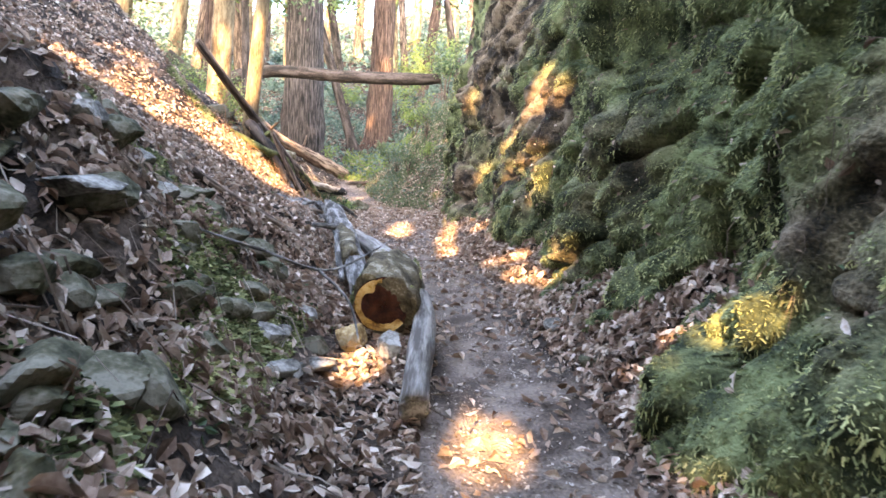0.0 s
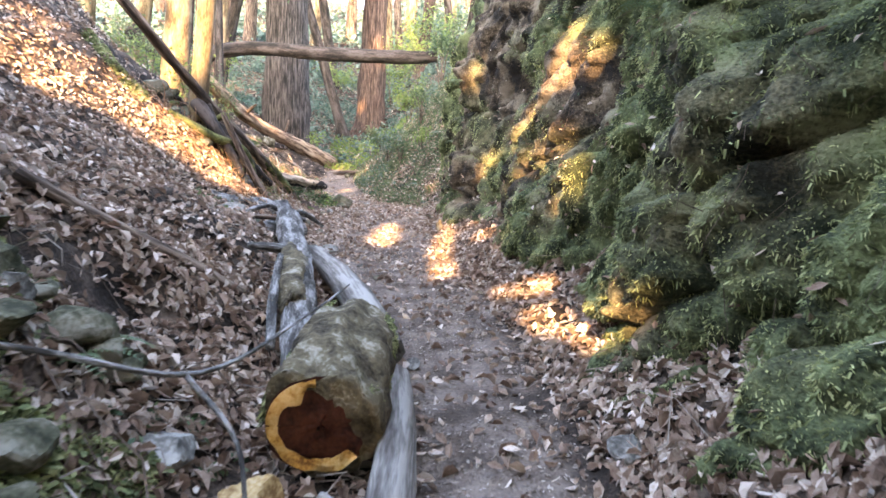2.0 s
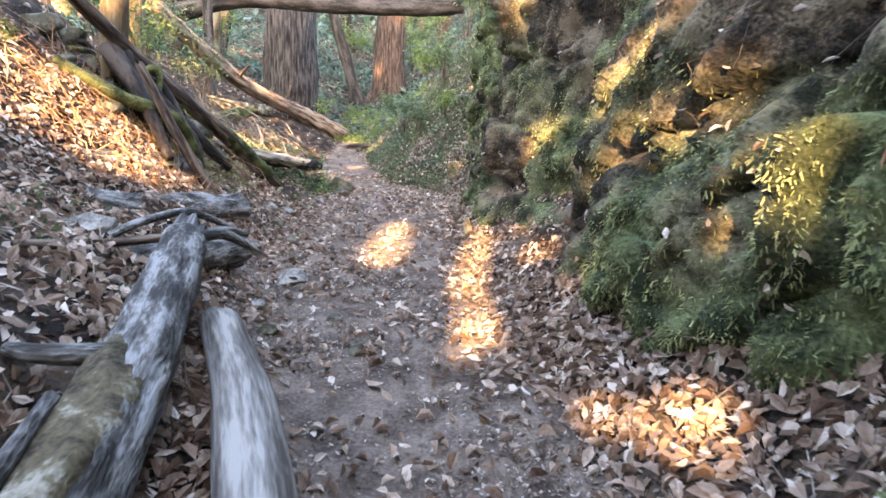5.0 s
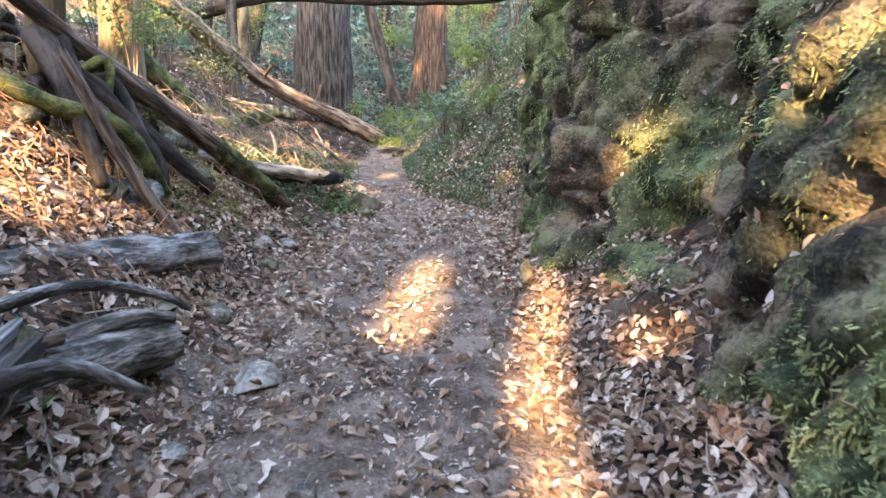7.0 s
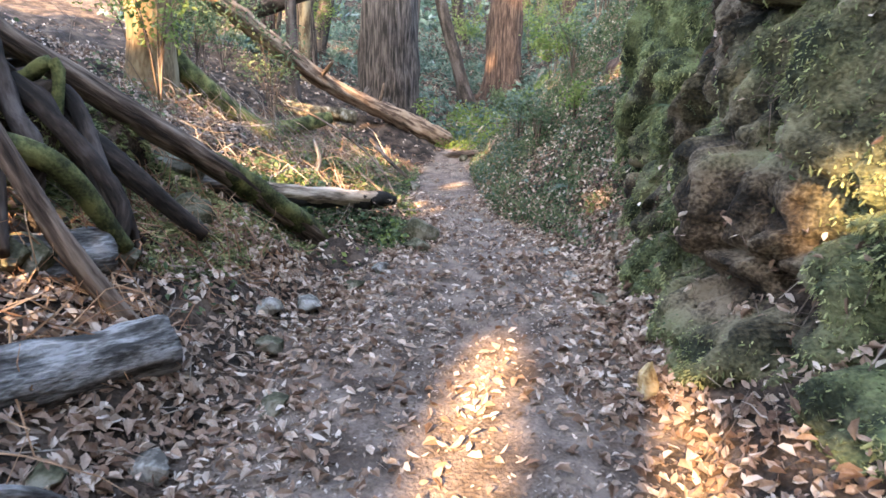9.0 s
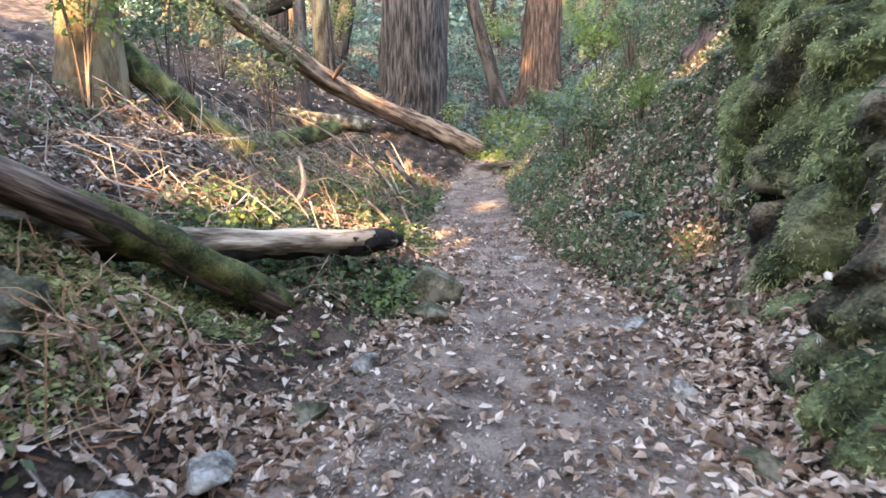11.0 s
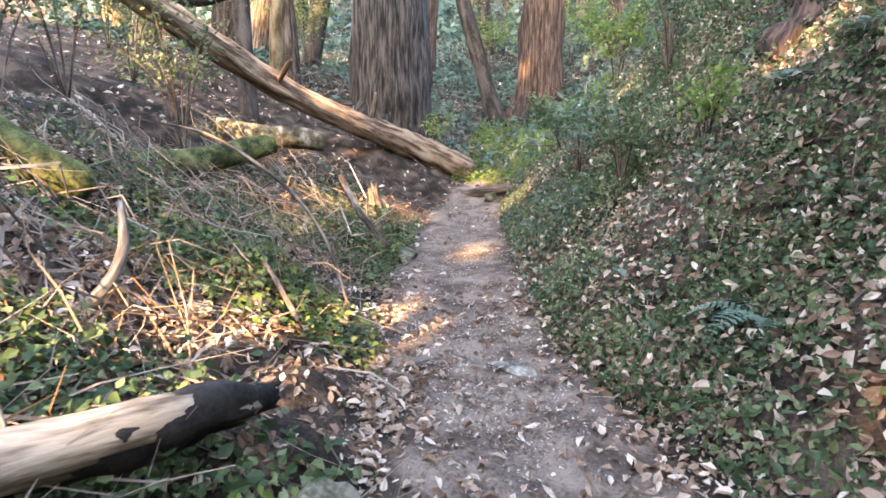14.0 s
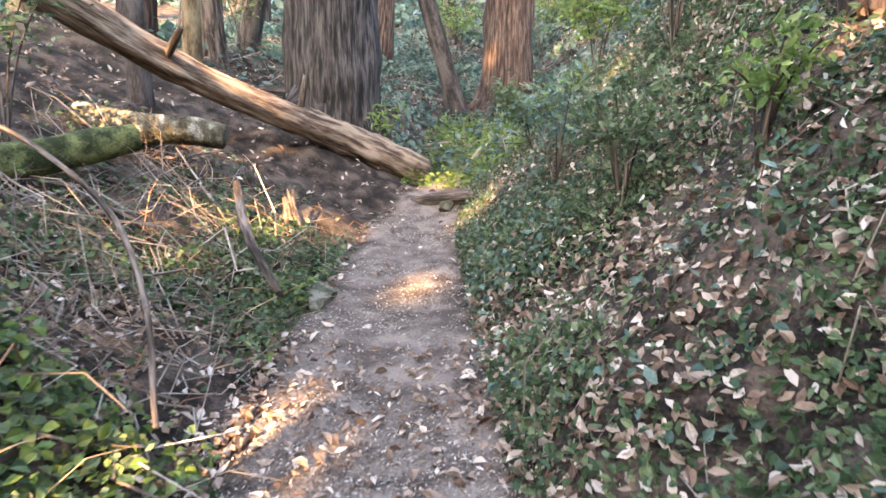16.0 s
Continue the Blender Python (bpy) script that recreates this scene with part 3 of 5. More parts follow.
log_thing("grey_log", [(-1.95, 11.9, 1.0, 0.16), (-2.15, 11.2, 1.05, 0.17), (-2.35, 10.4, 1.1, 0.15)], GREY_LOG, "short weathered log half sunk in the bank", seed=15, rough=0.15)
log_thing("dead_branch", [(-0.95, 10.42, 0.48, 0.018), (-1.02, 10.32, 0.58, 0.026), (-1.13, 10.1, 0.70, 0.03), (-1.18, 9.8, 0.80, 0.032), (-1.2, 9.45, 0.84, 0.032), (-1.28, 9.0, 0.82, 0.03), (-1.36, 8.75, 0.76, 0.025)], GREY_LOG, "bent dead branch lying across grey logs", "branch", segs=10, seed=17)
log_thing("dead_branch", [(-1.02, 9.4, 0.68, 0.03), (-1.1, 9.0, 0.74, 0.03), (-1.25, 8.5, 0.80, 0.03), (-1.35, 8.0, 0.9, 0.02)], BROWN_LOG, "thin dead branch on the bank beside the logs", "branch", segs=8, seed=18)
log_thing("dead_branch", [(-0.40, 5.6, 0.26, 0.03), (-0.48, 6.1, 0.40, 0.038), (-0.54, 6.6, 0.53, 0.032), (-0.57, 6.95, 0.62, 0.026)], GREY_LOG, "grey stick leaning on the leafy bank", "branch", segs=9, seed=19)
log_thing("dead_branch", [(x, y, on_ground(x, y, 0.045), 0.045) for x, y in ((-1.9, 5.75), (-1.5, 5.9), (-1.1, 6.1), (-0.75, 6.3))], BROWN_LOG, "brown branch lying down the leafy bank", "branch", segs=9, seed=21)
log_thing("dead_branch", [(-1.35, 3.9, 0.95, 0.008), (-0.9, 4.15, 0.75, 0.012), (-0.45, 4.45, 0.55, 0.012), (-0.1, 5.1, 0.62, 0.008), (0.1, 5.5, 0.7, 0.005)], GREY_LOG, "thin pale twig arching over the sawn log", "branch", segs=8, seed=22,
          branches=[[(-0.5, 4.4, 0.56, 0.012), (-0.25, 4.2, 0.36, 0.01), (-0.15, 3.9, 0.12, 0.007)]])

# fallen and leaning trunks of the left bank
leaning = log_thing("leaning_log", [(-1.60, 14.85, 0.44, 0.12), (-1.77, 14.4, 0.79, 0.115), (-2.02, 13.75, 1.26, 0.10), (-2.2, 13.27, 1.57, 0.095), (-2.45, 12.6, 2.0, 0.09), (-2.75, 11.9, 2.5, 0.08), (-3.1, 11.2, 3.1, 0.075), (-3.4, 10.7, 3.6, 0.07)], BROWN_LOG, "leaning brown dead trunk propped against the bank, its foot mossy", "log", seed=25, segs=24, rough=0.16, flutes=7, fr=0.07)
part("moss_sleeve", tube([(-1.59, 14.88, 0.44, 0.125), (-1.77, 14.4, 0.80, 0.125), (-2.02, 13.75, 1.275, 0.11), (-2.12, 13.5, 1.43, 0.095)], 18, 0.2, 5, 8, 25), GREEN_LOG, leaning, "green moss over the foot")
log_thing("leaning_pole", [(-1.55, 11.62, 0.62, 0.055), (-1.72, 11.5, 1.0, 0.058), (-1.92, 11.45, 1.42, 0.052), (-2.2, 11.4, 2.05, 0.045)], BROWN_LOG, "short broken pole leaning from the bank", "pole", seed=27, ragged=0.1)
log_thing("root_log", [(-1.75, 12.7, 0.95, 0.06), (-2.3, 12.4, 1.6, 0.09), (-2.9, 12.1, 2.2, 0.12)], DARK_BARK, "dark exposed root running down the bank", "root", seed=29)
log_thing("root_log", [(-1.9, 11.2, 1.15, 0.05), (-2.3, 11.6, 1.75, 0.08), (-2.8, 12.0, 2.3, 0.12)], DARK_BARK, "twisted exposed root below the tan tree", "root", seed=30)
log_thing("mossy_limb", [(-1.85, 12.0, 1.0, 0.05), (-2.0, 11.7, 1.55, 0.07), (-2.4, 11.4, 1.75, 0.07), (-3.0, 11.3, 2.1, 0.06)], GREEN_LOG, "crooked limb wrapped in green moss", "limb", seed=31)
log_thing("fallen_trunk", [(-2.0, 27.3, 1.3, 0.30), (-2.45, 26.8, 1.55, 0.31), (-3.1, 26.0, 1.95, 0.26), (-3.75, 25.0, 2.33, 0.23), (-4.6, 23.6, 2.85, 0.215), (-5.2, 21.4, 3.66, 0.20), (-5.6, 19.9, 4.3, 0.19)], TAN_LOG, "big fallen brown trunk slanting down to the trail", "trunk", segs=44, seed=33, rough=0.16, ragged=0.35, steps=14, flutes=9, fr=0.10)
for b in ([(-3.6, 25.2, 2.4, 0.06), (-3.45, 25.0, 2.75, 0.05), (-3.4, 24.95, 2.95, 0.03)], [(-4.7, 23.2, 2.9, 0.06), (-4.35, 23.0, 3.2, 0.05), (-4.2, 22.9, 3.3, 0.03)]):
    part("broken_branch", tube(b, 9, 0.15, 4, 5, 34, 0.05), BROWN_LOG, bpy.data.objects["fallen_trunk"], "short snapped branch stub")
log_thing("straw_log", [(-1.15, 15.95, 0.82, 0.08), (-1.35, 15.57, 0.88, 0.092), (-1.7, 14.9, 0.99, 0.095), (-2.1, 14.15, 1.12, 0.092), (-2.4, 13.6, 1.24, 0.09)], STRAW_LOG, "pale barkless log in the greenery, one end charred", segs=28, seed=35, rough=0.2, ragged=0.05, flutes=5, fr=0.10,
          branches=[])
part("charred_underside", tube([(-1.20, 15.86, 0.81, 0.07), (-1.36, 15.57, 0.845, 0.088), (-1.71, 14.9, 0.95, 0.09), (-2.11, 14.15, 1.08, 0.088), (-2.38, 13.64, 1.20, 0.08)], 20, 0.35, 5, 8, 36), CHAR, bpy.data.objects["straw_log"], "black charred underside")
part("charred_end", tube([(-1.10, 16.04, 0.80, 0.06), (-1.18, 15.9, 0.83, 0.098), (-1.25, 15.76, 0.852, 0.104), (-1.32, 15.62, 0.84, 0.098)], 20, 0.2, 4, 6, 35, 0.08), CHAR, bpy.data.objects["straw_log"], "black charred tip")
log_thing("mossy_log", [(-3.75, 21.25, 1.93, 0.14), (-3.95, 21.0, 1.86, 0.16), (-4.3, 20.3, 1.72, 0.165), (-4.7, 19.6, 1.72, 0.16), (-5.3, 19.0, 1.9, 0.14)], GREEN_LOG, "fallen log with green moss on the bank", seed=37)
log_thing("mossy_log", [(-3.5, 22.5, 1.95, 0.15), (-3.9, 22.4, 2.02, 0.18), (-4.5, 22.3, 2.06, 0.18), (-5.2, 22.2, 2.2, 0.17)], MOSSY_LOG, "mossy brown broken log on the bank", seed=38)
log_thing("root_log", [(-1.75, 25.3, 0.86, 0.08), (-1.3, 25.2, 0.95, 0.10), (-0.8, 25.15, 0.98, 0.09), (-0.4, 25.3, 1.05, 0.07)], BROWN_LOG, "root across the trail forming a step", "root", seed=39)
log_thing("mossy_log", [(-3.55, 17.8, 1.55, 0.15), (-4.1, 17.5, 2.0, 0.17), (-4.8, 17.1, 2.8, 0.19), (-5.0, 16.9, 3.2, 0.22)], GREEN_LOG, "dark mossy trunk slanting into the bank", "trunk", seed=40)
log_thing("curved_branch", [(-2.85, 16.35, 0.90, 0.03), (-2.6, 16.42, 0.96, 0.038), (-2.36, 16.5, 1.05, 0.04), (-2.33, 16.7, 1.28, 0.034), (-2.48, 16.9, 1.55, 0.02)], PALE_LOG, "curved grey branch sticking out of the undergrowth", "branch", segs=10, seed=41)
log_thing("dead_branch", [(-1.7, 19.9, 0.75, 0.03), (-2.3, 20.6, 1.1, 0.045), (-2.9, 21.6, 1.45, 0.04)], BROWN_LOG, "dead branch on the slope", "branch", segs=9, seed=42)
log_thing("dead_branch", [(-1.55, 18.2, 0.58, 0.015), (-2.0, 18.8, 1.05, 0.018), (-2.7, 19.4, 1.5, 0.02), (-3.6, 19.6, 2.0, 0.018), (-4.4, 19.5, 2.2, 0.01)], BROWN_LOG, "long thin arching branch over the undergrowth", "branch", segs=7, seed=43)
log_thing("dead_branch", [(-1.5, 17.2, 0.75, 0.02), (-2.2, 17.9, 1.05, 0.022), (-3.1, 18.3, 1.35, 0.02)], BROWN_LOG, "straight dead stick in the undergrowth", "branch", segs=7, seed=44)
log_thing("dead_branch", [(-1.45, 15.3, 0.5, 0.008), (-1.50, 15.25, 0.9, 0.008), (-1.62, 15.3, 1.25, 0.006)], PALE_LOG, "bare upright twig in front of the straw log", "branch", segs=6, seed=45)
log_thing("bridge_trunk", [(-9.2, 25.0, 6.0, 0.30), (-8.3, 25.0, 5.35, 0.30), (-7.2, 25.0, 5.08, 0.29), (-5.6, 25.0, 5.5, 0.27), (-4.2, 25.0, 5.62, 0.26), (-1.5, 25.0, 5.55, 0.26), (1.5, 25.0, 5.62, 0.25), (2.4, 25.0, 5.68, 0.2)], DARK_BARK, "long fallen trunk bridging the gully high above the trail", "trunk", segs=18, seed=48, rough=0.10)


# ---- standing trees ----
def tree(name, base, top, radius, mat, label, seed=1, flare=1.5, flutes=0, fr=0.0, crown=None, limbs=3, crown_r=2.5, leaf=0.12, n_leaves=1500, segs=20):
    x, y, z = base
    b, e = np.array(base, float), np.array(top, float)
    t = thing(name, base, label, "tree", "trees in the gully")
    pts = []
    for k, f in ((-0.4, flare * 1.15), (0.0, flare), (0.5, 1 + (flare - 1) * 0.5), (1.4, 1.08), (3.5, 0.98), (8, 0.85)):
        h = np.linalg.norm(e - b)
        if k < h:
            pts.append((*(b + (e - b) * k / h), radius * f))
    pts.append((*e, radius * 0.6))
    part("trunk", tube(pts, segs, 0.08, 1.2, 8, seed, 0, True, flutes, fr), mat, t)
    rs = np.random.RandomState(seed)
    tips = []
    for k in range(limbs):
        s = b + (e - b) * rs.uniform(0.45, 0.95)
        a = rs.uniform(0, 6.28)
        r = crown_r * rs.uniform(0.6, 1)
        m = s + np.array([math.cos(a) * r * 0.5, math.sin(a) * r * 0.5, rs.uniform(0.2, 0.8)])
        q = s + np.array([math.cos(a) * r, math.sin(a) * r, rs.uniform(-0.2, 1.2)])
        part("limb", tube([(*s, radius * 0.3), (*m, radius * 0.2), (*q, radius * 0.06)], 7, 0.1, 3, 5, seed + k), mat, t)
        tips += [m, q, (m + q) / 2]
    if crown and tips:
        c = np.array(tips)[rs.randint(0, len(tips), n_leaves)] + rs.normal(size=(n_leaves, 3)) * crown_r * np.array([0.28, 0.28, 0.16])
        part("crown", leaves(c, rs.normal(size=(n_leaves, 3)) + np.array([0, 0, 1.0]), rs.uniform(0.6, 1.4, n_leaves) * leaf, 0.5, 0.2, seed), crown, t, smooth=False)
    return t


tree("redwood_tree", (-4.05, 28.2, 1.9), (-3.7, 28.4, 26), 0.92, BARK, "massive redwood with deeply furrowed grey-brown bark", 51, 1.25, 22, 0.10, limbs=0, segs=66)
tree("redwood_tree", (-0.45, 34.8, 3.0), (0.3, 35.2, 28), 0.72, RED_BARK, "redwood with reddish furrowed bark and burnt foot", 52, 1.3, 18, 0.10, limbs=0, segs=54)
for ob, x, y, r in ((bpy.data.objects["redwood_tree"], -4.05, 28.2, 0.95), (bpy.data.objects["redwood_tree.001"], -0.45, 34.8, 0.75)):
    for a in (3.4, 4.2, 4.9, 5.7, 6.2):
        ex, ey = x + math.cos(a) * r * 1.75, y + math.sin(a) * r * 1.75
        part("root", tube([(x + math.cos(a) * r * 0.75, y + math.sin(a) * r * 0.75, on_ground(x, y, 0.75), 0.22), (x + math.cos(a) * r * 1.2, y + math.sin(a) * r * 1.2, on_ground(x + math.cos(a) * r * 1.2, y + math.sin(a) * r * 1.2, 0.16), 0.2), (ex, ey, on_ground(ex, ey, -0.05), 0.1)], 12, 0.2, 3, 6, int(a * 10)), BARK if x < -2 else RED_BARK, ob)
tree("leaning_tree", (-1.75, 33.2, 2.55), (-4.9, 33.4, 13.5), 0.26, DARK_BARK, "slim dark leaning tree beyond the big redwood", 53, 1.6, limbs=2)
tree("tan_tree", (-2.85, 12.1, 2.0), (-2.2, 12.2, 8.0), 0.13, PALE_BARK, "tan-barked tree growing out of the bank above bare roots", 54, 1.25, crown=LIGHT_GREEN, limbs=3, crown_r=1.4, n_leaves=160)
tree("tan_tree", (-4.85, 16.7, 2.5), (-4.2, 16.6, 9.5), 0.28, PALE_BARK, "thick tan tree with a bulging broken foot", 55, 1.3, crown=LIGHT_GREEN, limbs=3, crown_r=1.4, n_leaves=160)
FAR_TREES = [(-6.6, 27.0, 0.17, 0.1), (-5.8, 24.2, 0.15, 0.0), (-8.5, 28.0, 0.38, 0.2), (-7.0, 28.5, 0.28, -0.1), (-9.8, 26.5, 0.3, 0.3), (-8.4, 33, 0.3, 0.5), (-5.3, 38, 0.35, 0.2),
             (-11.5, 35, 0.4, 0.5), (-13.5, 30, 0.4, 0.2), (-3.2, 44, 0.35, -0.3), (2.8, 42, 0.4, 0.3), (-14, 44, 0.5, 0.4), (-7.8, 47, 0.45, 0.0), (5.5, 38, 0.3, 0.2), (-18, 38, 0.5, 0.3), (-11, 52, 0.5, 0.2), (0.5, 52, 0.5, 0.0), (-22, 48, 0.5, 0.1), (-9, 62, 0.6, 0.1), (-3, 60, 0.5, 0.1), (3, 62, 0.5, 0.1), (-15, 60, 0.6, 0.1), (-20, 58, 0.6, 0), (9, 60, 0.6, 0), (-6, 55, 0.4, 0.2), (-12, 42, 0.3, 0.1), (-16, 33, 0.3, 0.3), (1.6, 46, 0.3, -0.2), (6, 52, 0.5, 0), (4.4, 33, 0.22, -0.4)]
for k, (x, y, r, lean) in enumerate(FAR_TREES):
    z = on_ground(x, y, -0.1)
    tree("forest_tree", (x, y, z), (x + lean * 6, y + 0.3, z + 11 + (k % 4) * 2), r, (PALE_BARK, DARK_BARK, RED_BARK, BROWN_LOG)[k % 4],
         ("tan-barked", "dark-barked", "reddish-barked", "brown-barked")[k % 4] + " tree on the slope with light green leaves", 60 + k, 1.3, crown=(LIGHT_GREEN, GREEN)[k % 2], limbs=5, crown_r=3.2, leaf=0.22, n_leaves=1700, segs=12)

# unseen trees added behind the start; crowns block the low sun except gaps
GAPS = []


def gap(points, r):
    p = np.array(points, float)
    for a, b in zip(p[:-1], p[1:]):
        n = max(2, int(np.linalg.norm(b - a) / (r * 0.7)))
        for t in np.linspace(0, 1, n):
            GAPS.append((*(a + (b - a) * t), r))
    if len(p) == 1:
        GAPS.append((*p[0], r))


# each gap clears crown leaves on the sun's line to a lit spot
gap([(1.05, 8.8, 0.12), (1.1, 9.6, 0.15), (1.2, 10.6, 0.2), (1.3, 11.2, 0.22)], 0.15)
gap([(1.27, 11.0, 0.22), (1.4, 12.3, 0.3)], 0.19)
gap([(0.38, 11.0, 0.18), (0.4, 12.4, 0.26)], 0.21)
gap([(0.6, 2.7, -0.1)], 0.22)
gap([(0.97, 7.0, 0.03)], 0.05)
gap([(1.62, 6.6, 0.25), (1.75, 6.1, 0.3)], 0.09)
gap([(1.5, 7.6, 0.2)], 0.08)
gap([(1.8, 7.2, 0.4)], 0.14)
gap([(1.8, 5.6, 0.4)], 0.15)
gap([(1.75, 9.2, 0.45)], 0.07)
gap([(1.8, 10.1, 0.5)], 0.14)
gap([(1.75, 11.0, 0.5)], 0.12)
gap([(1.65, 16.5, 0.65)], 0.15)
gap([(-1.3, 18.2, 0.3), (-1.25, 18.9, 0.32)], 0.17)
gap([(-0.9, 21.4, 0.47)], 0.24)
gap([(-2.75, 22.5, 1.0)], 0.55)
gap([(-2.1, 21.6, 0.6)], 0.2)
gap([(-0.5, 24.0, 0.85)], 0.36)
gap([(-1.6, 26.5, 1.3)], 0.42)
gap([(-4.2, 24.2, 2.8), (-5.0, 22.3, 3.4)], 0.28)
gap([(-4.8, 22.6, 2.1)], 0.55)
gap([(2.6, 9.4, 2.9), (2.45, 8.9, 2.2)], 0.15)
gap([(2.3, 8.6, 1.5)], 0.2)
gap([(2.25, 7.9, 1.1)], 0.14)
gap([(2.6, 7.9, 2.7)], 0.16)
gap([(2.25, 10.1, 1.5)], 0.13)
gap([(2.2, 9.8, 1.0)], 0.14)
gap([(2.1, 11.6, 1.55)], 0.2)
gap([(2.1, 13.1, 2.6)], 0.2)
gap([(1.85, 2.6, 0.5), (1.8, 2.5, 0.85)], 0.09)
gap([(1.6, 3.1, 0.2)], 0.05)
gap([(-0.25, 3.6, 0.12)], 0.17)
gap([(-2.5, 10.6, 1.55), (-3.1, 10.3, 2.1), (-3.8, 9.7, 2.8)], 0.42)
gap([(-3.5, 9.0, 2.6), (-4.2, 8.2, 3.0)], 0.36)
gap([(-4.6, 9.8, 3.5)], 0.35)
gap([(-2.1, 10.3, 1.25)], 0.2)
gap([(-2.8, 12.0, 2.8), (-2.5, 12.2, 4.2)], 0.14)
gap([(-4.8, 16.5, 3.2)], 0.32)
gap([(-2.4, 15.9, 1.1), (-2.0, 16.6, 0.95)], 0.3)
gap([(-3.3, 15.7, 1.4)], 0.36)
gap([(-1.5, 15.7, 0.95)], 0.16)
gap([(2.3, 19.8, 2.6)], 0.3)
gap([(-1.0, 34.2, 4.5)], 0.3)
gap([(1.4, 24.5, 2.6)], 0.25)
gap([(0.2, 29.5, 2.2)], 0.25)
gap([(0.8, 36, 6.5), (2.0, 34, 7.5)], 0.8)
gap([(-9.0, 31, 8.0), (-12.0, 33, 9.0)], 1.0)
gap([(-8.0, 48, 9.0)], 1.2)
gap([(-2.9, 18.2, 1.2)], 0.3)
gap([(-3.6, 20.6, 1.5)], 0.4)
gap([(-4.4, 21.6, 2.2)], 0.35)
gap([(-3.2, 19.3, 1.5)], 0.22)
gap([(-2.2, 17.4, 1.0)], 0.18)
gap([(-3.9, 17.0, 1.8)], 0.3)
G = np.array(GAPS)
S = np.array(SUN)
rs = np.random.RandomState(7)
N = 170000
shade = np.stack([rs.uniform(-12.5, 9, N), rs.uniform(-13.5, -9.5, N), rs.uniform(2.0, 54, N)], -1)
shade[:, 0] -= 0.4 * (shade[:, 2] - 5)
keep = np.ones(N, bool)
for px, py, pz, r in G:
    d = shade - np.array([px, py, pz])
    t = d @ S
    keep &= np.linalg.norm(d - t[:, None] * S, axis=1) > 0.9 * r + 0.13
shade = shade[keep]
size = rs.uniform(0.28, 0.5, len(shade))
which = np.clip(((shade[:, 0] + 24) / 5.5).astype(int), 0, 5)
for k in range(6):
    x = -24 + 5.5 * (k + 0.5)
    z = on_ground(x, -11.5, -0.2)
    t = thing("unseen_shade_tree", (x, -11.5, z), "unseen leafy tree added behind the start of the trail to block the sun", "tree", "trees behind the trail")
    part("trunk", tube([(x, -11.5, z, 0.5), (x, -11.5, z + 4, 0.4), (x + 0.3, -11.4, z + 16, 0.3), (x + 0.2, -11.5, 52, 0.08)], 14, 0.08, 1, 6, 90 + k), RED_BARK, t)
    sel = which == k
    part("crown", chips(shade[sel], rs.normal(size=(sel.sum(), 3)) + S * 1.2, size[sel] * 1.25, 0.9, 80 + k), SHADE_LEAF, t, smooth=False)


# ---- stones ----
def stone(x, y, size, mat, label, seed, up=0.3, z=None, name="rock"):
    zz = (on_ground(x, y) if z is None else z) + size[2] * up
    ob = mesh_ob(name, *stone_shape((0, 0, 0), size, seed), mat, False)
    ob.location = (x, y, zz)
    return tagged(ob, label, "rock", "stones along the trail")


stone(-0.24, 4.28, (0.15, 0.11, 0.12), OCHRE_STONE, "angular ochre stone in front of the sawn log", 101, 0.5, -0.03)
stone(0.06, 4.15, (0.17, 0.11, 0.11), STONE, "pale grey angular stone in front of the sawn log", 102, 0.5, -0.04)
stone(-0.67, 15.6, (0.22, 0.25, 0.24), MOSS_STONE, "grey-green pointed boulder at the trail edge", 103, 0.3)
stone(-0.58, 15.15, (0.20, 0.18, 0.13), MOSS_STONE, "low mossy stone at the trail edge", 104, 0.2)
stone(-1.75, 20.85, (0.35, 0.2, 0.12), MOSS_STONE, "flat mossy stone at the trail edge", 105, 0.3)
stone(-1.1, 25.0, (0.13, 0.13, 0.13), MOSS_STONE, "round stone under the root step", 106, 0.4)
stone(-0.11, 17.8, (0.20, 0.13, 0.03), STONE, "flat pale stone set in the trail", 107, 0.2)
stone(0.99, 15.27, (0.14, 0.10, 0.05), STONE, "flat grey slab among leaves", 108, 0.4)
stone(-0.45, 10.1, (0.16, 0.13, 0.09), STONE, "half-buried angular stone on the trail edge", 109, 0.3)
stone(1.33, 11.95, (0.06, 0.06, 0.14), OCHRE_STONE, "small upright pointed stone beside the trail", 110, 0.5)
stone(-1.44, 2.9, (0.22, 0.2, 0.09), STONE, "flat grey stone jutting from the bank", 111, 0.5)
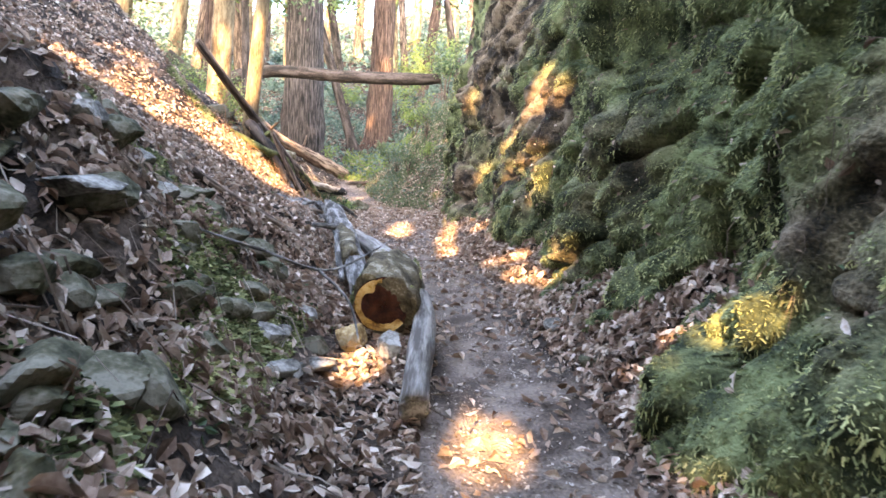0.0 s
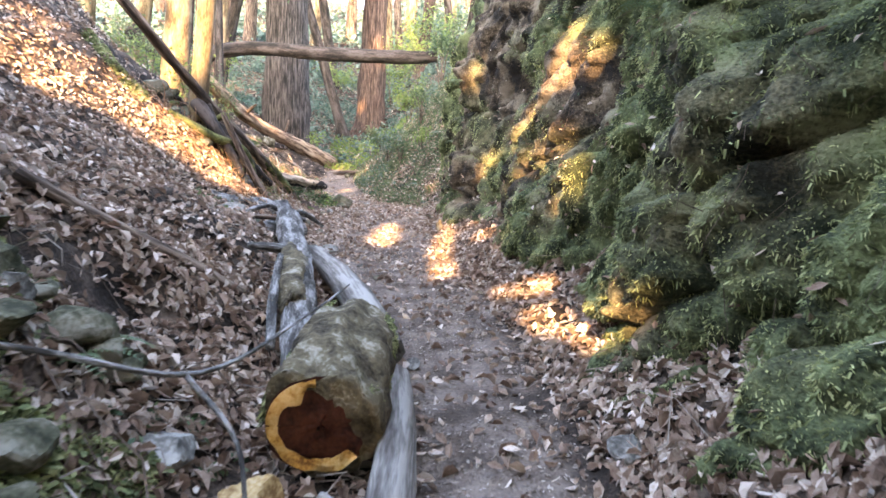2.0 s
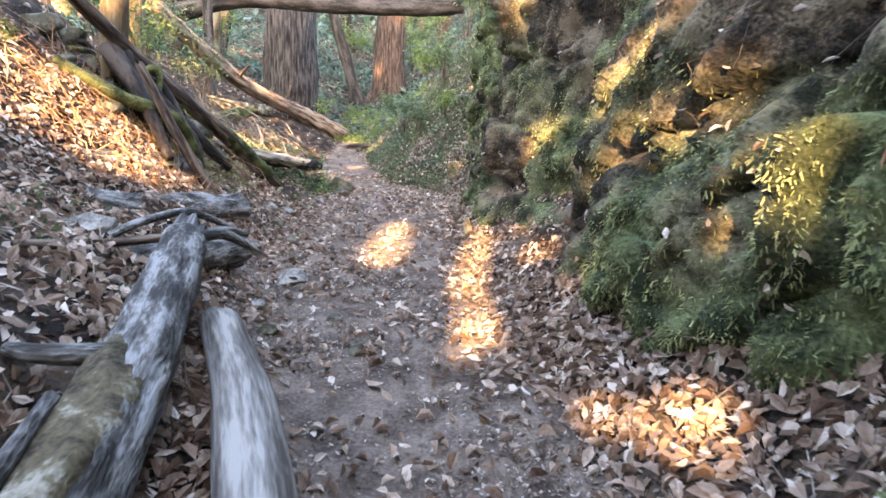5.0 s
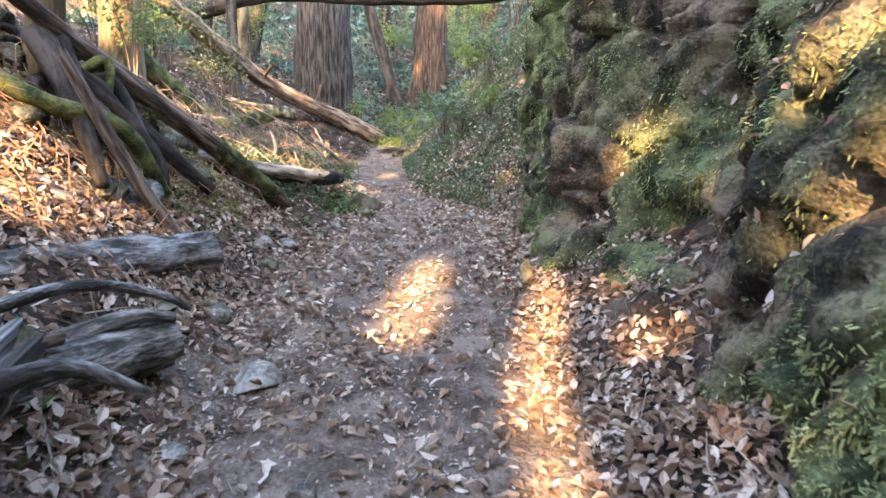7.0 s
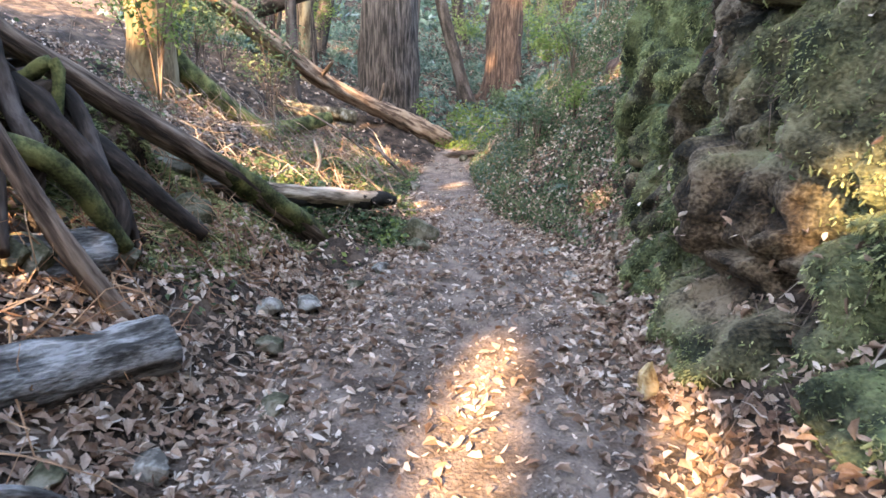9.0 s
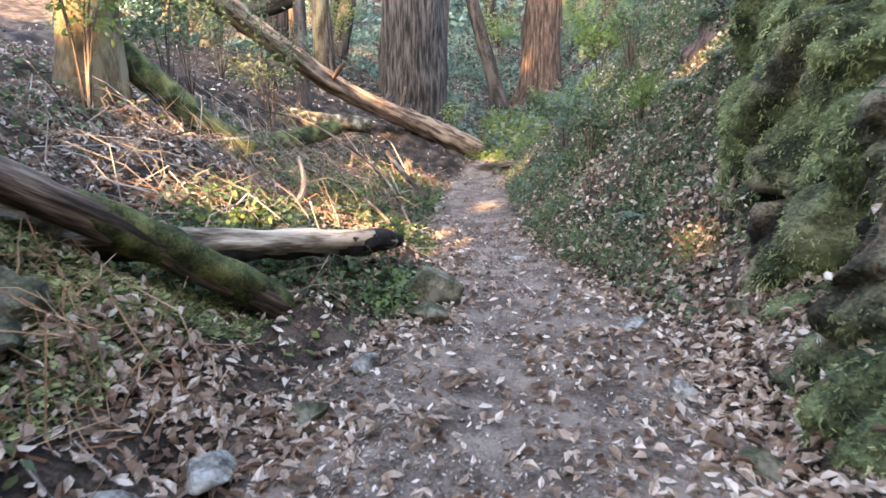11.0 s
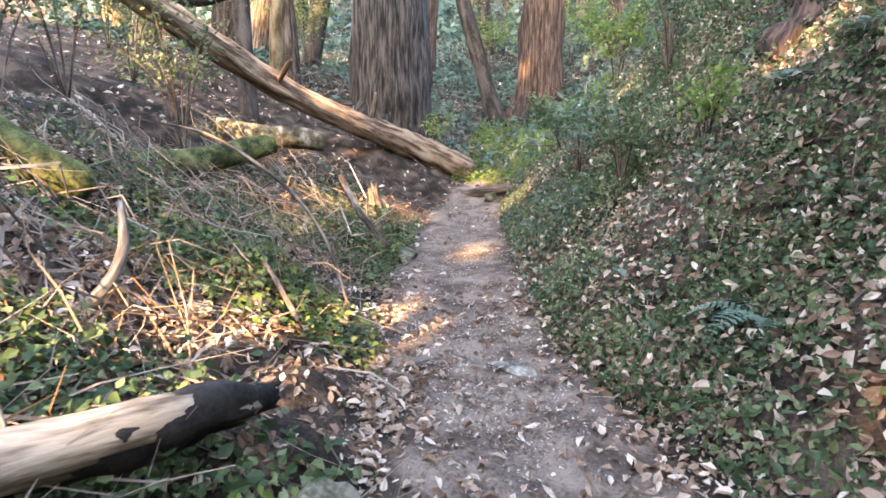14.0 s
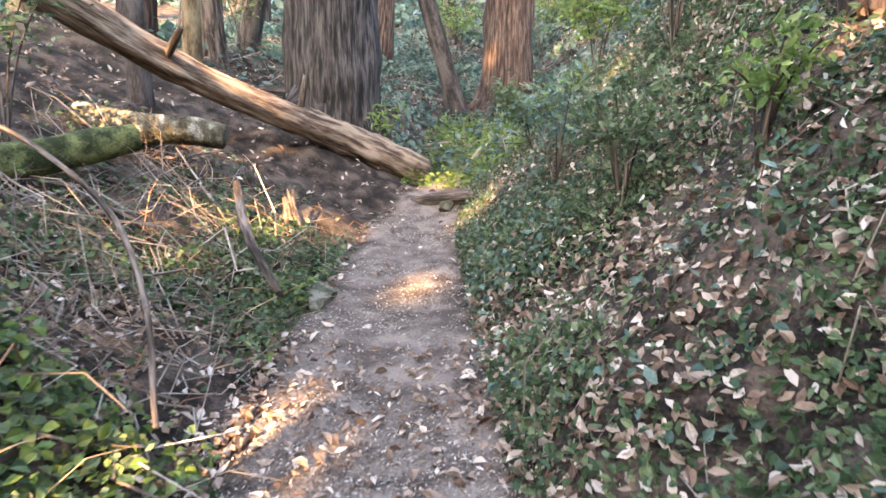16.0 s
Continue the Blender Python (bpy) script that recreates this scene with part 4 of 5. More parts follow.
for k, (x, y, s) in enumerate([(-0.75, 3.6, 0.14), (-0.95, 4.0, 0.16), (-0.6, 3.2, 0.12), (-1.3, 3.5, 0.14), (-1.7, 3.4, 0.15), (-1.2, 2.5, 0.12), (-1.6, 4.2, 0.12), (-1.05, 12.2, 0.12), (-1.1, 13.0, 0.15), (-0.9, 13.6, 0.13), (-1.25, 12.6, 0.13),
                               (-0.75, 11.6, 0.11), (-0.6, 9.4, 0.1), (-0.35, 8.9, 0.09), (0.05, 9.2, 0.06), (0.25, 8.69, 0.07), (0.55, 6.1, 0.08), (1.3, 13.5, 0.12), (1.1, 14.2, 0.1), (1.6, 15.0, 0.13), (1.35, 15.6, 0.1), (-0.9, 8.1, 0.1), (-1.5, 8.9, 0.22), (-1.3, 9.6, 0.15),
                               (-1.0, 10.9, 0.12), (-1.2, 10.6, 0.1), (1.55, 4.6, 0.11), (1.5, 3.7, 0.1), (-2.0, 10.9, 0.13), (-1.95, 12.9, 0.16), (-0.8, 14.2, 0.12), (-0.5, 4.05, 0.13), (-0.62, 4.45, 0.15), (-0.85, 3.75, 0.15), (-0.42, 3.75, 0.11), (-1.0, 3.4, 0.13), (-0.7, 3.95, 0.1), (-1.15, 4.3, 0.15), (-0.3, 3.95, 0.09), (-0.95, 4.7, 0.13), (-0.55, 3.5, 0.1), (0.0, 3.9, 0.07), (-1.35, 4.7, 0.14), (-1.8, 2.7, 0.16), (-1.9, 4.6, 0.14), (-1.05, 2.9, 0.12)]):
    stone(x, y, (s, s * 0.8, s * 0.62), (STONE, MOSS_STONE)[k % 2], ("grey angular", "mossy dull green")[k % 2] + " loose stone half sunk in leaf litter", 120 + k, 0.25)

# ---- stump and root mass ----
rooted = bpy.data.objects["tan_tree"]
rs = np.random.RandomState(77)
ball, ball_faces = stone_shape((-2.8, 12.45, 1.62), (0.62, 0.68, 0.52), 78)
centre = np.array([-2.8, 12.45, 1.62])
lumps = 0.22 * fbm(ball[:, 0] * 3.5, ball[:, 1] * 3.5, ball[:, 2] * 3.5, 3) - 0.15 * np.exp(-cells(ball[:, 1] * 4, ball[:, 2] * 4 + ball[:, 0] * 2, 5)[1] / 0.12)
ball = centre + (ball - centre) * (1 + lumps)[:, None]
part("root_ball", (ball, ball_faces), GROUND, rooted, "dark earthy root ball", smooth=False)
for k in range(20):
    a = rs.uniform(2.2, 6.6)
    reach = rs.uniform(0.5, 1.05)
    ex, ey = -2.75 + math.cos(a) * reach * 0.8 + 0.15, 12.25 + math.sin(a) * reach
    mx_, my_ = -2.75 + math.cos(a) * reach * 0.5, 12.25 + math.sin(a) * reach * 0.5
    r0 = rs.uniform(0.025, 0.065)
    end_z = on_ground(ex, ey, -0.03)
    part("root", tube([(-2.8 + math.cos(a) * 0.2, 12.2 + math.sin(a) * 0.2, rs.uniform(1.9, 2.3), r0 * 1.3), (mx_, my_, max(rs.uniform(1.5, 2.15), on_ground(mx_, my_, 0.05)), r0), ((mx_ + ex) / 2 + rs.uniform(-0.25, 0.25), (my_ + ey) / 2 + rs.uniform(-0.25, 0.25), max((1.7 + end_z) / 2 + rs.uniform(-0.15, 0.25), on_ground((mx_ + ex) / 2, (my_ + ey) / 2, 0.04)), r0 * 0.8), (ex, ey, end_z, r0 * 0.45)], 9, 0.25, 5, 6, 140 + k), (DARK_BARK, DARK_BARK, DARK_BARK, GREEN_LOG)[k % 4], rooted)
pick = rs.randint(0, len(ball), 14000)
spot = ball[pick] + rs.normal(size=(14000, 3)) * 0.012
keep = vnoise(spot[:, 0] * 3, spot[:, 1] * 3, spot[:, 2] * 3) > -0.1
spot = spot[keep]
part("moss", blades(spot, spot - centre + rs.normal(size=spot.shape) * 0.35, rs.uniform(0.02, 0.05, len(spot)), 79), MOSS, rooted, "olive moss on the root ball", smooth=False)
rs = np.random.RandomState(87)
for k in range(16):
    x, y = rs.uniform(-3.6, -1.95), rs.uniform(11.3, 13.6)
    s = rs.uniform(0.12, 0.26)
    stone(x, y, (s, s * 0.9, s * 0.75), MOSS_STONE, "dark mossy rock among bare roots", 700 + k, 0.2)
rs = np.random.RandomState(88)
for k in range(60):
    x, y = rs.uniform(-2.5, -0.8), rs.uniform(1.0, 4.9)
    s = rs.uniform(0.09, 0.2) * (1.15 if x < -1.2 and y < 3.6 else 0.9)
    stone(x, y, (s, s * rs.uniform(0.7, 1), s * rs.uniform(0.5, 0.8)), MOSS_STONE, "mossy dark rock embedded in the eroded bank", 600 + k, 0.15)
st = thing("broken_stump", (-2.7, 22.65, on_ground(-2.7, 22.65)), "small splintered sunlit stump at the slope's foot", "stump")
part("wood", tube([(-2.7, 22.65, 0.6, 0.15), (-2.72, 22.62, 0.9, 0.12), (-2.75, 22.6, 1.12, 0.08)], 18, 0.3, 4, 6, 71, 0.25), BROWN_LOG, st)
st = thing("upturned_roots", (2.35, 20.1, on_ground(2.35, 20.1)), "rusty upturned root mass on the ivy bank", "roots")
part("root_mass", tube([(2.75, 20.4, 2.2, 0.34), (2.45, 20.2, 2.6, 0.32), (2.55, 20.25, 3.05, 0.2)], 26, 0.55, 4, 10, 72, 0.2), RED_BARK, st)

# ---- leaf litter, twigs, undergrowth ----
rs = np.random.RandomState(21)


def scatter(n, x0, x1, y0, y1, chance, seed):
    r = np.random.RandomState(seed)
    x, y = r.uniform(x0, x1, n), r.uniform(y0, y1, n)
    k = r.uniform(size=n) < chance(x, y)
    return x[k], y[k]


def in_trail(x, y):
    return np.minimum(x - along(y, TRAIL_EDGE), along(y, RIGHT_EDGE) - x)


def open_ground(x, y):
    return x < along(y, CLIFF_FOOT) + 0.3 + np.where(y > 17, 9, 0)


def litter_chance(x, y):
    m = in_trail(x, y)
    p = np.where(m > 0, np.interp(y, [0, 7, 10, 14, 18, 22], [0.05, 0.09, 0.36, 0.36, 0.16, 0.1]) * np.clip(1.6 - 1.8 * m, 0.6, 1.6), 0.9)
    right = x > along(y, RIGHT_EDGE) - 0.1
    p = np.where((y > 16) & right, 0.25, p)
    p = np.where((y > 13.6) & (m < -0.1) & (x < -0.5), np.clip(0.1 - 0.2 * m, 0.12, 0.5), p)
    p = np.where(x < -3, p * 0.55, p)
    p = np.where((y < 5.2) & (m < -0.6) & (x < 0) & (vnoise(x * 1.1, y * 1.1, 41) > 0.05), p * 0.2, p)
    p = np.where((x < -1.9) & (x > -4.2) & (y > 11.4) & (y < 14.6), p * 0.15, p)
    return p * np.clip(0.75 + 0.6 * vnoise(x * 1.5, y * 1.5, 3), 0.1, 1) * open_ground(x, y)


def carpet(name, n, box, chance, mat, label, category, size, aspect, tilt, lift, seed, curl=0.25, flat=False):
    x, y = scatter(n, *box, chance, seed)
    r = np.random.RandomState(seed + 1)
    nrm = slope_normal(x, y) + r.normal(size=(len(x), 3)) * tilt
    z = height(x, y) + r.uniform(0.0, 1, len(x)) ** 2 * lift + 0.006
    if flat:
        return stuff(name, chips(np.stack([x, y, z], -1), nrm, r.uniform(0.45, 1.25, len(x)) * size, aspect, seed + 2), mat, label, category)
    return stuff(name, leaves(np.stack([x, y, z], -1), nrm, r.uniform(0.45, 1.25, len(x)) * size, aspect, 0.25, seed + 2, curl), mat, label, category)


carpet("leaf_litter", 150000, (-7.5, 2.9, -0.5, 9.0), litter_chance, LITTER, "dry brown and bleached fallen leaves over the gully floor", "leaf litter", 0.092, 0.5, 0.4, 0.07, 31, 0.35)
carpet("leaf_litter", 170000, (-7.5, 3.6, 9.0, 20.0), litter_chance, LITTER, "dry brown and bleached fallen leaves over the trail", "leaf litter", 0.08, 0.48, 0.38, 0.06, 32, 0.3)
carpet("leaf_litter", 60000, (-12, 6, 20.0, 46.0), lambda x, y: litter_chance(x, y) * 0.8, LITTER, "fallen leaves on the far slope", "leaf litter", 0.12, 0.45, 0.4, 0.06, 33)
carpet("leaf_crumbs", 200000, (-2.3, 1.9, 0.5, 25.0), lambda x, y: (in_trail(x, y) > -0.2) * np.clip(0.5 + 0.8 * vnoise(x * 2, y * 2, 8), 0.1, 1) * (x < along(y, RIGHT_EDGE) + 0.2) * (x > along(y, TRAIL_EDGE) - 0.2) * np.interp(y, [5, 9], [0.55, 0.95]), CRUMBS, "crumbled leaf fragments trodden into the trail", "leaf litter", 0.03, 0.5, 0.4, 0.010, 34, flat=True)


def ivy_right(x, y):
    m = x - along(y, RIGHT_EDGE)
    return (m > 0.0) * np.clip((y - 14.9) / 2.6, 0, 1) * np.clip(0.7 + 0.8 * vnoise(x * 1.2, y * 1.2, 5), 0.15, 1)


def green_left(x, y):
    m = along(y, LEFT_EDGE) - x
    return (m > 0.0) * np.clip((y - 13.2) / 1.5, 0, 1) * np.clip((24 - y) / 4, 0, 1) * np.clip(0.5 + 1.1 * vnoise(x * 0.9, y * 0.9, 6), 0.02, 1) * np.clip(1.5 - m * 0.35, 0.12, 1)


carpet("leaf_litter", 45000, (-1.0, 4.8, 15.5, 27.0), lambda x, y: (x > along(y, RIGHT_EDGE)) * np.clip(0.55 + 0.8 * vnoise(x * 1.1, y * 1.1, 55), 0.1, 1), LITTER, "curled bleached leaves caught in the groundcover", "leaf litter", 0.075, 0.46, 0.85, 0.2, 36, 0.45)
carpet("ivy_cover", 140000, (-1.0, 4.8, 14.5, 27.0), ivy_right, GREEN, "low green leafy groundcover on the bank", "groundcover", 0.055, 0.62, 0.8, 0.24, 41)
carpet("ivy_cover", 42000, (-1.0, 5.5, 17.0, 30.0), lambda x, y: ivy_right(x, y) * np.clip(0.5 + vnoise(x, y, 15), 0, 1), BLUE_GREEN, "blue-green ivy on the bank", "groundcover", 0.085, 0.6, 0.6, 0.25, 42)
carpet("sorrel_cover", 85000, (-5.5, -0.5, 13.2, 24.0), green_left, GREEN, "green clover-like plants under the trees", "groundcover", 0.065, 0.75, 0.5, 0.22, 43)
carpet("sorrel_cover", 24000, (-4.5, -0.5, 13.4, 22.0), lambda x, y: green_left(x, y) * (vnoise(x * 1.4, y * 1.4, 19) > 0.1), LIGHT_GREEN, "bright green young plants under the trees", "groundcover", 0.07, 0.7, 0.5, 0.2, 44)
carpet("slope_cover", 50000, (-14, 10, 27, 48), lambda x, y: np.clip(0.5 + 0.9 * vnoise(x * 0.5, y * 0.5, 6), 0.1, 1) * (x > -30), BLUE_GREEN, "blue-green undergrowth on the far slope", "groundcover", 0.24, 0.6, 0.6, 0.4, 45)
carpet("slope_cover", 30000, (-32, 16, 44, 80), lambda x, y: np.clip(0.6 + 0.8 * vnoise(x * 0.3, y * 0.3, 6), 0.1, 1), BLUE_GREEN, "sunlit undergrowth on the hill behind the trees", "groundcover", 0.6, 0.6, 0.8, 0.9, 48, flat=True)
carpet("grass_cover", 7000, (-2.2, 1.8, 26.5, 33), lambda x, y: np.ones_like(x) * 0.8, LIGHT_GREEN, "fresh green plants where the trail ends", "groundcover", 0.14, 0.4, 0.6, 0.3, 46)
carpet("bank_weeds", 3000, (-2.0, -0.2, 2.0, 12.6), lambda x, y: (in_trail(x, y) < -0.2) * (vnoise(x * 1.3, y * 1.3, 23) > 0.35) * 0.9, GREEN, "small green weeds on the bank", "groundcover", 0.06, 0.5, 0.6, 0.1, 47)


def twigs(name, n, box, chance, length, radius, mat, label, seed, rise=0.15):
    x, y = scatter(n, *box, chance, seed)
    r = np.random.RandomState(seed)
    a, L = r.uniform(0, 6.28, len(x)), length * r.uniform(0.3, 1.3, len(x))
    x2, y2 = x + np.cos(a) * L, y + np.sin(a) * L
    s = np.stack([x, y, height(x, y) + 0.01], -1)
    e = np.stack([x2, y2, height(x2, y2) + 0.015 + r.uniform(0, 1, len(x)) ** 2 * rise], -1)
    return stuff(name, sticks(s, e, radius * r.uniform(0.4, 1.4, len(x)), seed, 0.12), mat, label, "twigs")


side = lambda x, y: (in_trail(x, y) < -0.02) * open_ground(x, y) * 0.8
twigs("fallen_twigs", 2600, (-3.2, 2.4, 0.3, 13), side, 0.4, 0.005, TWIG, "thin dry twigs scattered on the banks", 51)
twigs("fallen_twigs", 500, (-1.6, 1.8, 0.5, 22), lambda x, y: (in_trail(x, y) > 0) * 1.0, 0.13, 0.004, TWIG, "short twigs on the trodden trail", 52, 0.0)
twigs("brush_pile", 110, (-4.8, -1.6, 15.2, 23), lambda x, y: (in_trail(x, y) < -1.1) * 0.9, 1.1, 0.014, TWIG, "long fallen grey boughs in the brush", 59, 0.5)
twigs("brush_pile", 1400, (-4.6, -1.5, 14.6, 22.5), lambda x, y: (in_trail(x, y) < -0.35) * 0.9, 0.8, 0.0075, TWIG, "tangle of dead grey branches on the slope", 53, 0.55)
twigs("brush_pile", 600, (-4.8, -1.4, 14.8, 23), lambda x, y: (in_trail(x, y) < -0.3) * 0.9, 0.7, 0.006, RED_TWIG, "tangle of rusty dead fern stalks on the slope", 54, 0.4)
twigs("rusty_brush", 900, (-3.2, -1.25, 10.3, 13.6), lambda x, y: (in_trail(x, y) < -0.35) * 0.9, 0.45, 0.006, RED_TWIG, "rust-brown dead fern litter below the roots", 55, 0.3)
twigs("fallen_twigs", 900, (-1, 4, 15, 26), side, 0.45, 0.006, TWIG, "dry twigs on the ivy bank", 56, 0.25)
twigs("far_brush", 900, (-12, 8, 27, 46), lambda x, y: np.ones_like(x) * 0.8, 1.6, 0.02, TWIG, "dead branches on the far slope", 57, 0.5)

rs = np.random.RandomState(58)
for n, box, lo, lab in ((110000, (-2.8, -0.6, 0.6, 5.0), -0.15, "dark green moss mounds on the stony bank"), (60000, (-4.0, -1.6, 10.8, 14.5), -0.1, "moss patches under the bare roots")):
    x, y = rs.uniform(box[0], box[1], n), rs.uniform(box[2], box[3], n)
    k = (vnoise(x * 1.1, y * 1.1, 41) > lo) & (in_trail(x, y) < -0.25)
    x, y = x[k], y[k]
    stuff("bank_moss", blades(np.stack([x, y, height(x, y)], -1), slope_normal(x, y) + rs.normal(size=(len(x), 3)) * 0.6, rs.uniform(0.025, 0.075, len(x)), 59, 0.4), MOSS, lab, "moss")

# moss tufts and hanging growth on the rock face
rs = np.random.RandomState(61)
N = 390000
my, mz = rs.uniform(0.5, 17.7, N), rs.uniform(-0.1, 4.4, N)
k = rs.uniform(size=N) < np.clip(moss_on(my, mz) * 1.3 - 0.2, 0, 1)
my, mz = my[k], mz[k]
mx = cliff_x(my, mz)
e = 0.03
nrm = np.stack([-np.ones_like(my), (cliff_x(my + e, mz) - cliff_x(my - e, mz)) / (2 * e), (cliff_x(my, mz + e) - cliff_x(my, mz - e)) / (2 * e)], -1)
nrm /= np.linalg.norm(nrm, axis=1)[:, None]
pts = np.stack([mx, my, mz], -1) - nrm * 0.005
stuff("cliff_moss", blades(pts, nrm + rs.normal(size=nrm.shape) * 0.6, rs.uniform(0.012, 0.036, len(mx)), 62, 0.4), MOSS, "thick green moss hanging on the rock face", "moss")
N = 3200
py, pz = rs.uniform(0.8, 17.5, N), rs.uniform(0.3, 4.2, N)
k = vnoise(py * 1.1, pz * 1.1, 31) > 0.0
py, pz = py[k], pz[k]
pts = np.stack([cliff_x(py, pz) - 0.02, py, pz], -1)
stuff("cliff_plants", leaves(pts + rs.normal(size=pts.shape) * 0.03, rs.normal(size=pts.shape) + np.array([-1.0, 0, 0.8]), rs.uniform(0.015, 0.045, len(py)), 0.6, 0.2, 64), GREEN, "small green leaves rooted in the rock face", "plants")
N = 1100
py, pz = rs.uniform(1, 15, N), rs.uniform(0.8, 4.2, N)
s = np.stack([cliff_x(py, pz) - 0.01, py, pz], -1)
en = s + np.stack([-rs.uniform(0.02, 0.22, N), rs.normal(size=N) * 0.15, -rs.uniform(-0.1, 0.45, N)], -1)
stuff("hanging_roots", sticks(s, en, rs.uniform(0.0012, 0.0035, N), 65, 0.1), BROWN_STEM, "thin bare roots hanging from the rock face", "roots")
N = 800
py, pz = rs.uniform(0.8, 14.5, N), rs.uniform(0.3, 3.6, N)
pts = np.stack([cliff_x(py, pz) - 0.02, py, pz], -1)
stuff("caught_leaves", leaves(pts, rs.normal(size=pts.shape) * 0.6 + np.array([-0.6, 0, 0.9]), rs.uniform(0.05, 0.1, N), 0.42, 0.25, 66), LITTER, "dry leaves caught on ledges of the rock face", "leaf litter")


# ---- ferns and shrubs ----
def fern(x, y, z, size, seed, label="arching green sword fern", fronds=9, mat=None, name="fern"):
    r = np.random.RandomState(seed)
    t = thing(name, (x, y, z), label, "fern", "ferns along the trail")
    for k in range(fronds):
        a = 6.283 * k / fronds + r.uniform(-0.3, 0.3)
        d = np.array([math.cos(a), math.sin(a), 0])
        L = size * r.uniform(0.7, 1.1)
        side_dir = np.array([-math.sin(a), math.cos(a), 0])
        rows, faces = [], []
        m = 15
        for q in range(m):
            f = q / (m - 1)
            c = np.array([x, y, z]) + d * L * f * 0.85 + np.array([0, 0, L * (0.75 * f - 0.75 * f * f * 1.15)])
            w = 0.17 * L * math.sin(math.pi * min(1, f * 0.93 + 0.07)) + 0.004
            g = 0.026 * L
            if q == 0:
                rows += [c - side_dir * 0.002, c + side_dir * 0.002]
            else:
                faces.append([spine, spine + 1, len(rows) + 1, len(rows)])
                rows += [c - side_dir * 0.002, c + side_dir * 0.002]
            spine = len(rows) - 2
            for sgn in (1, -1):
                b = len(rows) - 1
                root = spine + (1 if sgn > 0 else 0)
                rows += [c + d * g + side_dir * sgn * 0.003, c + side_dir * sgn * w + d * g * 1.6 + np.array([0, 0, -0.15 * w]), c + side_dir * sgn * w * 0.6 - d * g * 0.4]
                faces.append([root, b + 1, b + 2, b + 3])
        part("frond", (np.array(rows), faces), mat or GREEN, t, smooth=False)
    return t


for k, (x, y, s) in enumerate([(1.36, 17.4, 0.5), (2.0, 19.2, 0.6), (2.3, 18.6, 0.55), (0.05, 19.6, 0.35), (-1.05, 4.6, 0.4), (2.6, 20.6, 0.7), (-3.8, 18.6, 0.5), (-4.3, 15.9, 0.5), (0.9, 21.6, 0.45), (-2.6, 14.5, 0.4)]):
    fern(x, y, on_ground(x, y), s, 200 + k, mat=BLUE_GREEN if k < 4 else GREEN)
for k, (y, z, s) in enumerate([(9.3, 3.3, 0.45), (10.9, 2.4, 0.4), (13.9, 1.9, 0.4), (12.6, 2.9, 0.5), (8.2, 0.9, 0.3), (14.4, 2.8, 0.5), (6.1, 2.6, 0.35)]):
    fern(float(cliff_x(np.array([y]), np.array([z]))[0]) - 0.03, y, z, s, 230 + k, "green fern hanging from the rock face")


def shrub(x, y, z, height_m, width, n, mat, label, seed, leaf=0.07, stems=6):
    r = np.random.RandomState(seed)
    t = thing("shrub", (x, y, z), label, "shrub", "shrubs along the trail")
    tips = []
    for k in range(stems):
        a, q = r.uniform(0, 6.28), r.uniform(0.3, 1) * width
        e = np.array([x + math.cos(a) * q, y + math.sin(a) * q, z + height_m * r.uniform(0.6, 1.05)])
        m = np.array([x + math.cos(a) * q * 0.35, y + math.sin(a) * q * 0.35, z + height_m * 0.5])
        part("stem", tube([(x, y, z - 0.05, 0.012), (*m, 0.009), (*e, 0.004)], 6, 0.1, 4, 4, seed + k), BROWN_LOG, t)
        tips += [m * (1 - f) + e * f for f in (0.2, 0.5, 0.8, 1.0)]
    c = np.array(tips)[r.randint(0, len(tips), n)] + r.normal(size=(n, 3)) * width * 0.17
    part("foliage", leaves(c, r.normal(size=(n, 3)) * 0.7 + np.array([0, -0.3, 1.0]), r.uniform(0.6, 1.4, n) * leaf, 0.45, 0.2, seed), mat, t, smooth=False)
    return t


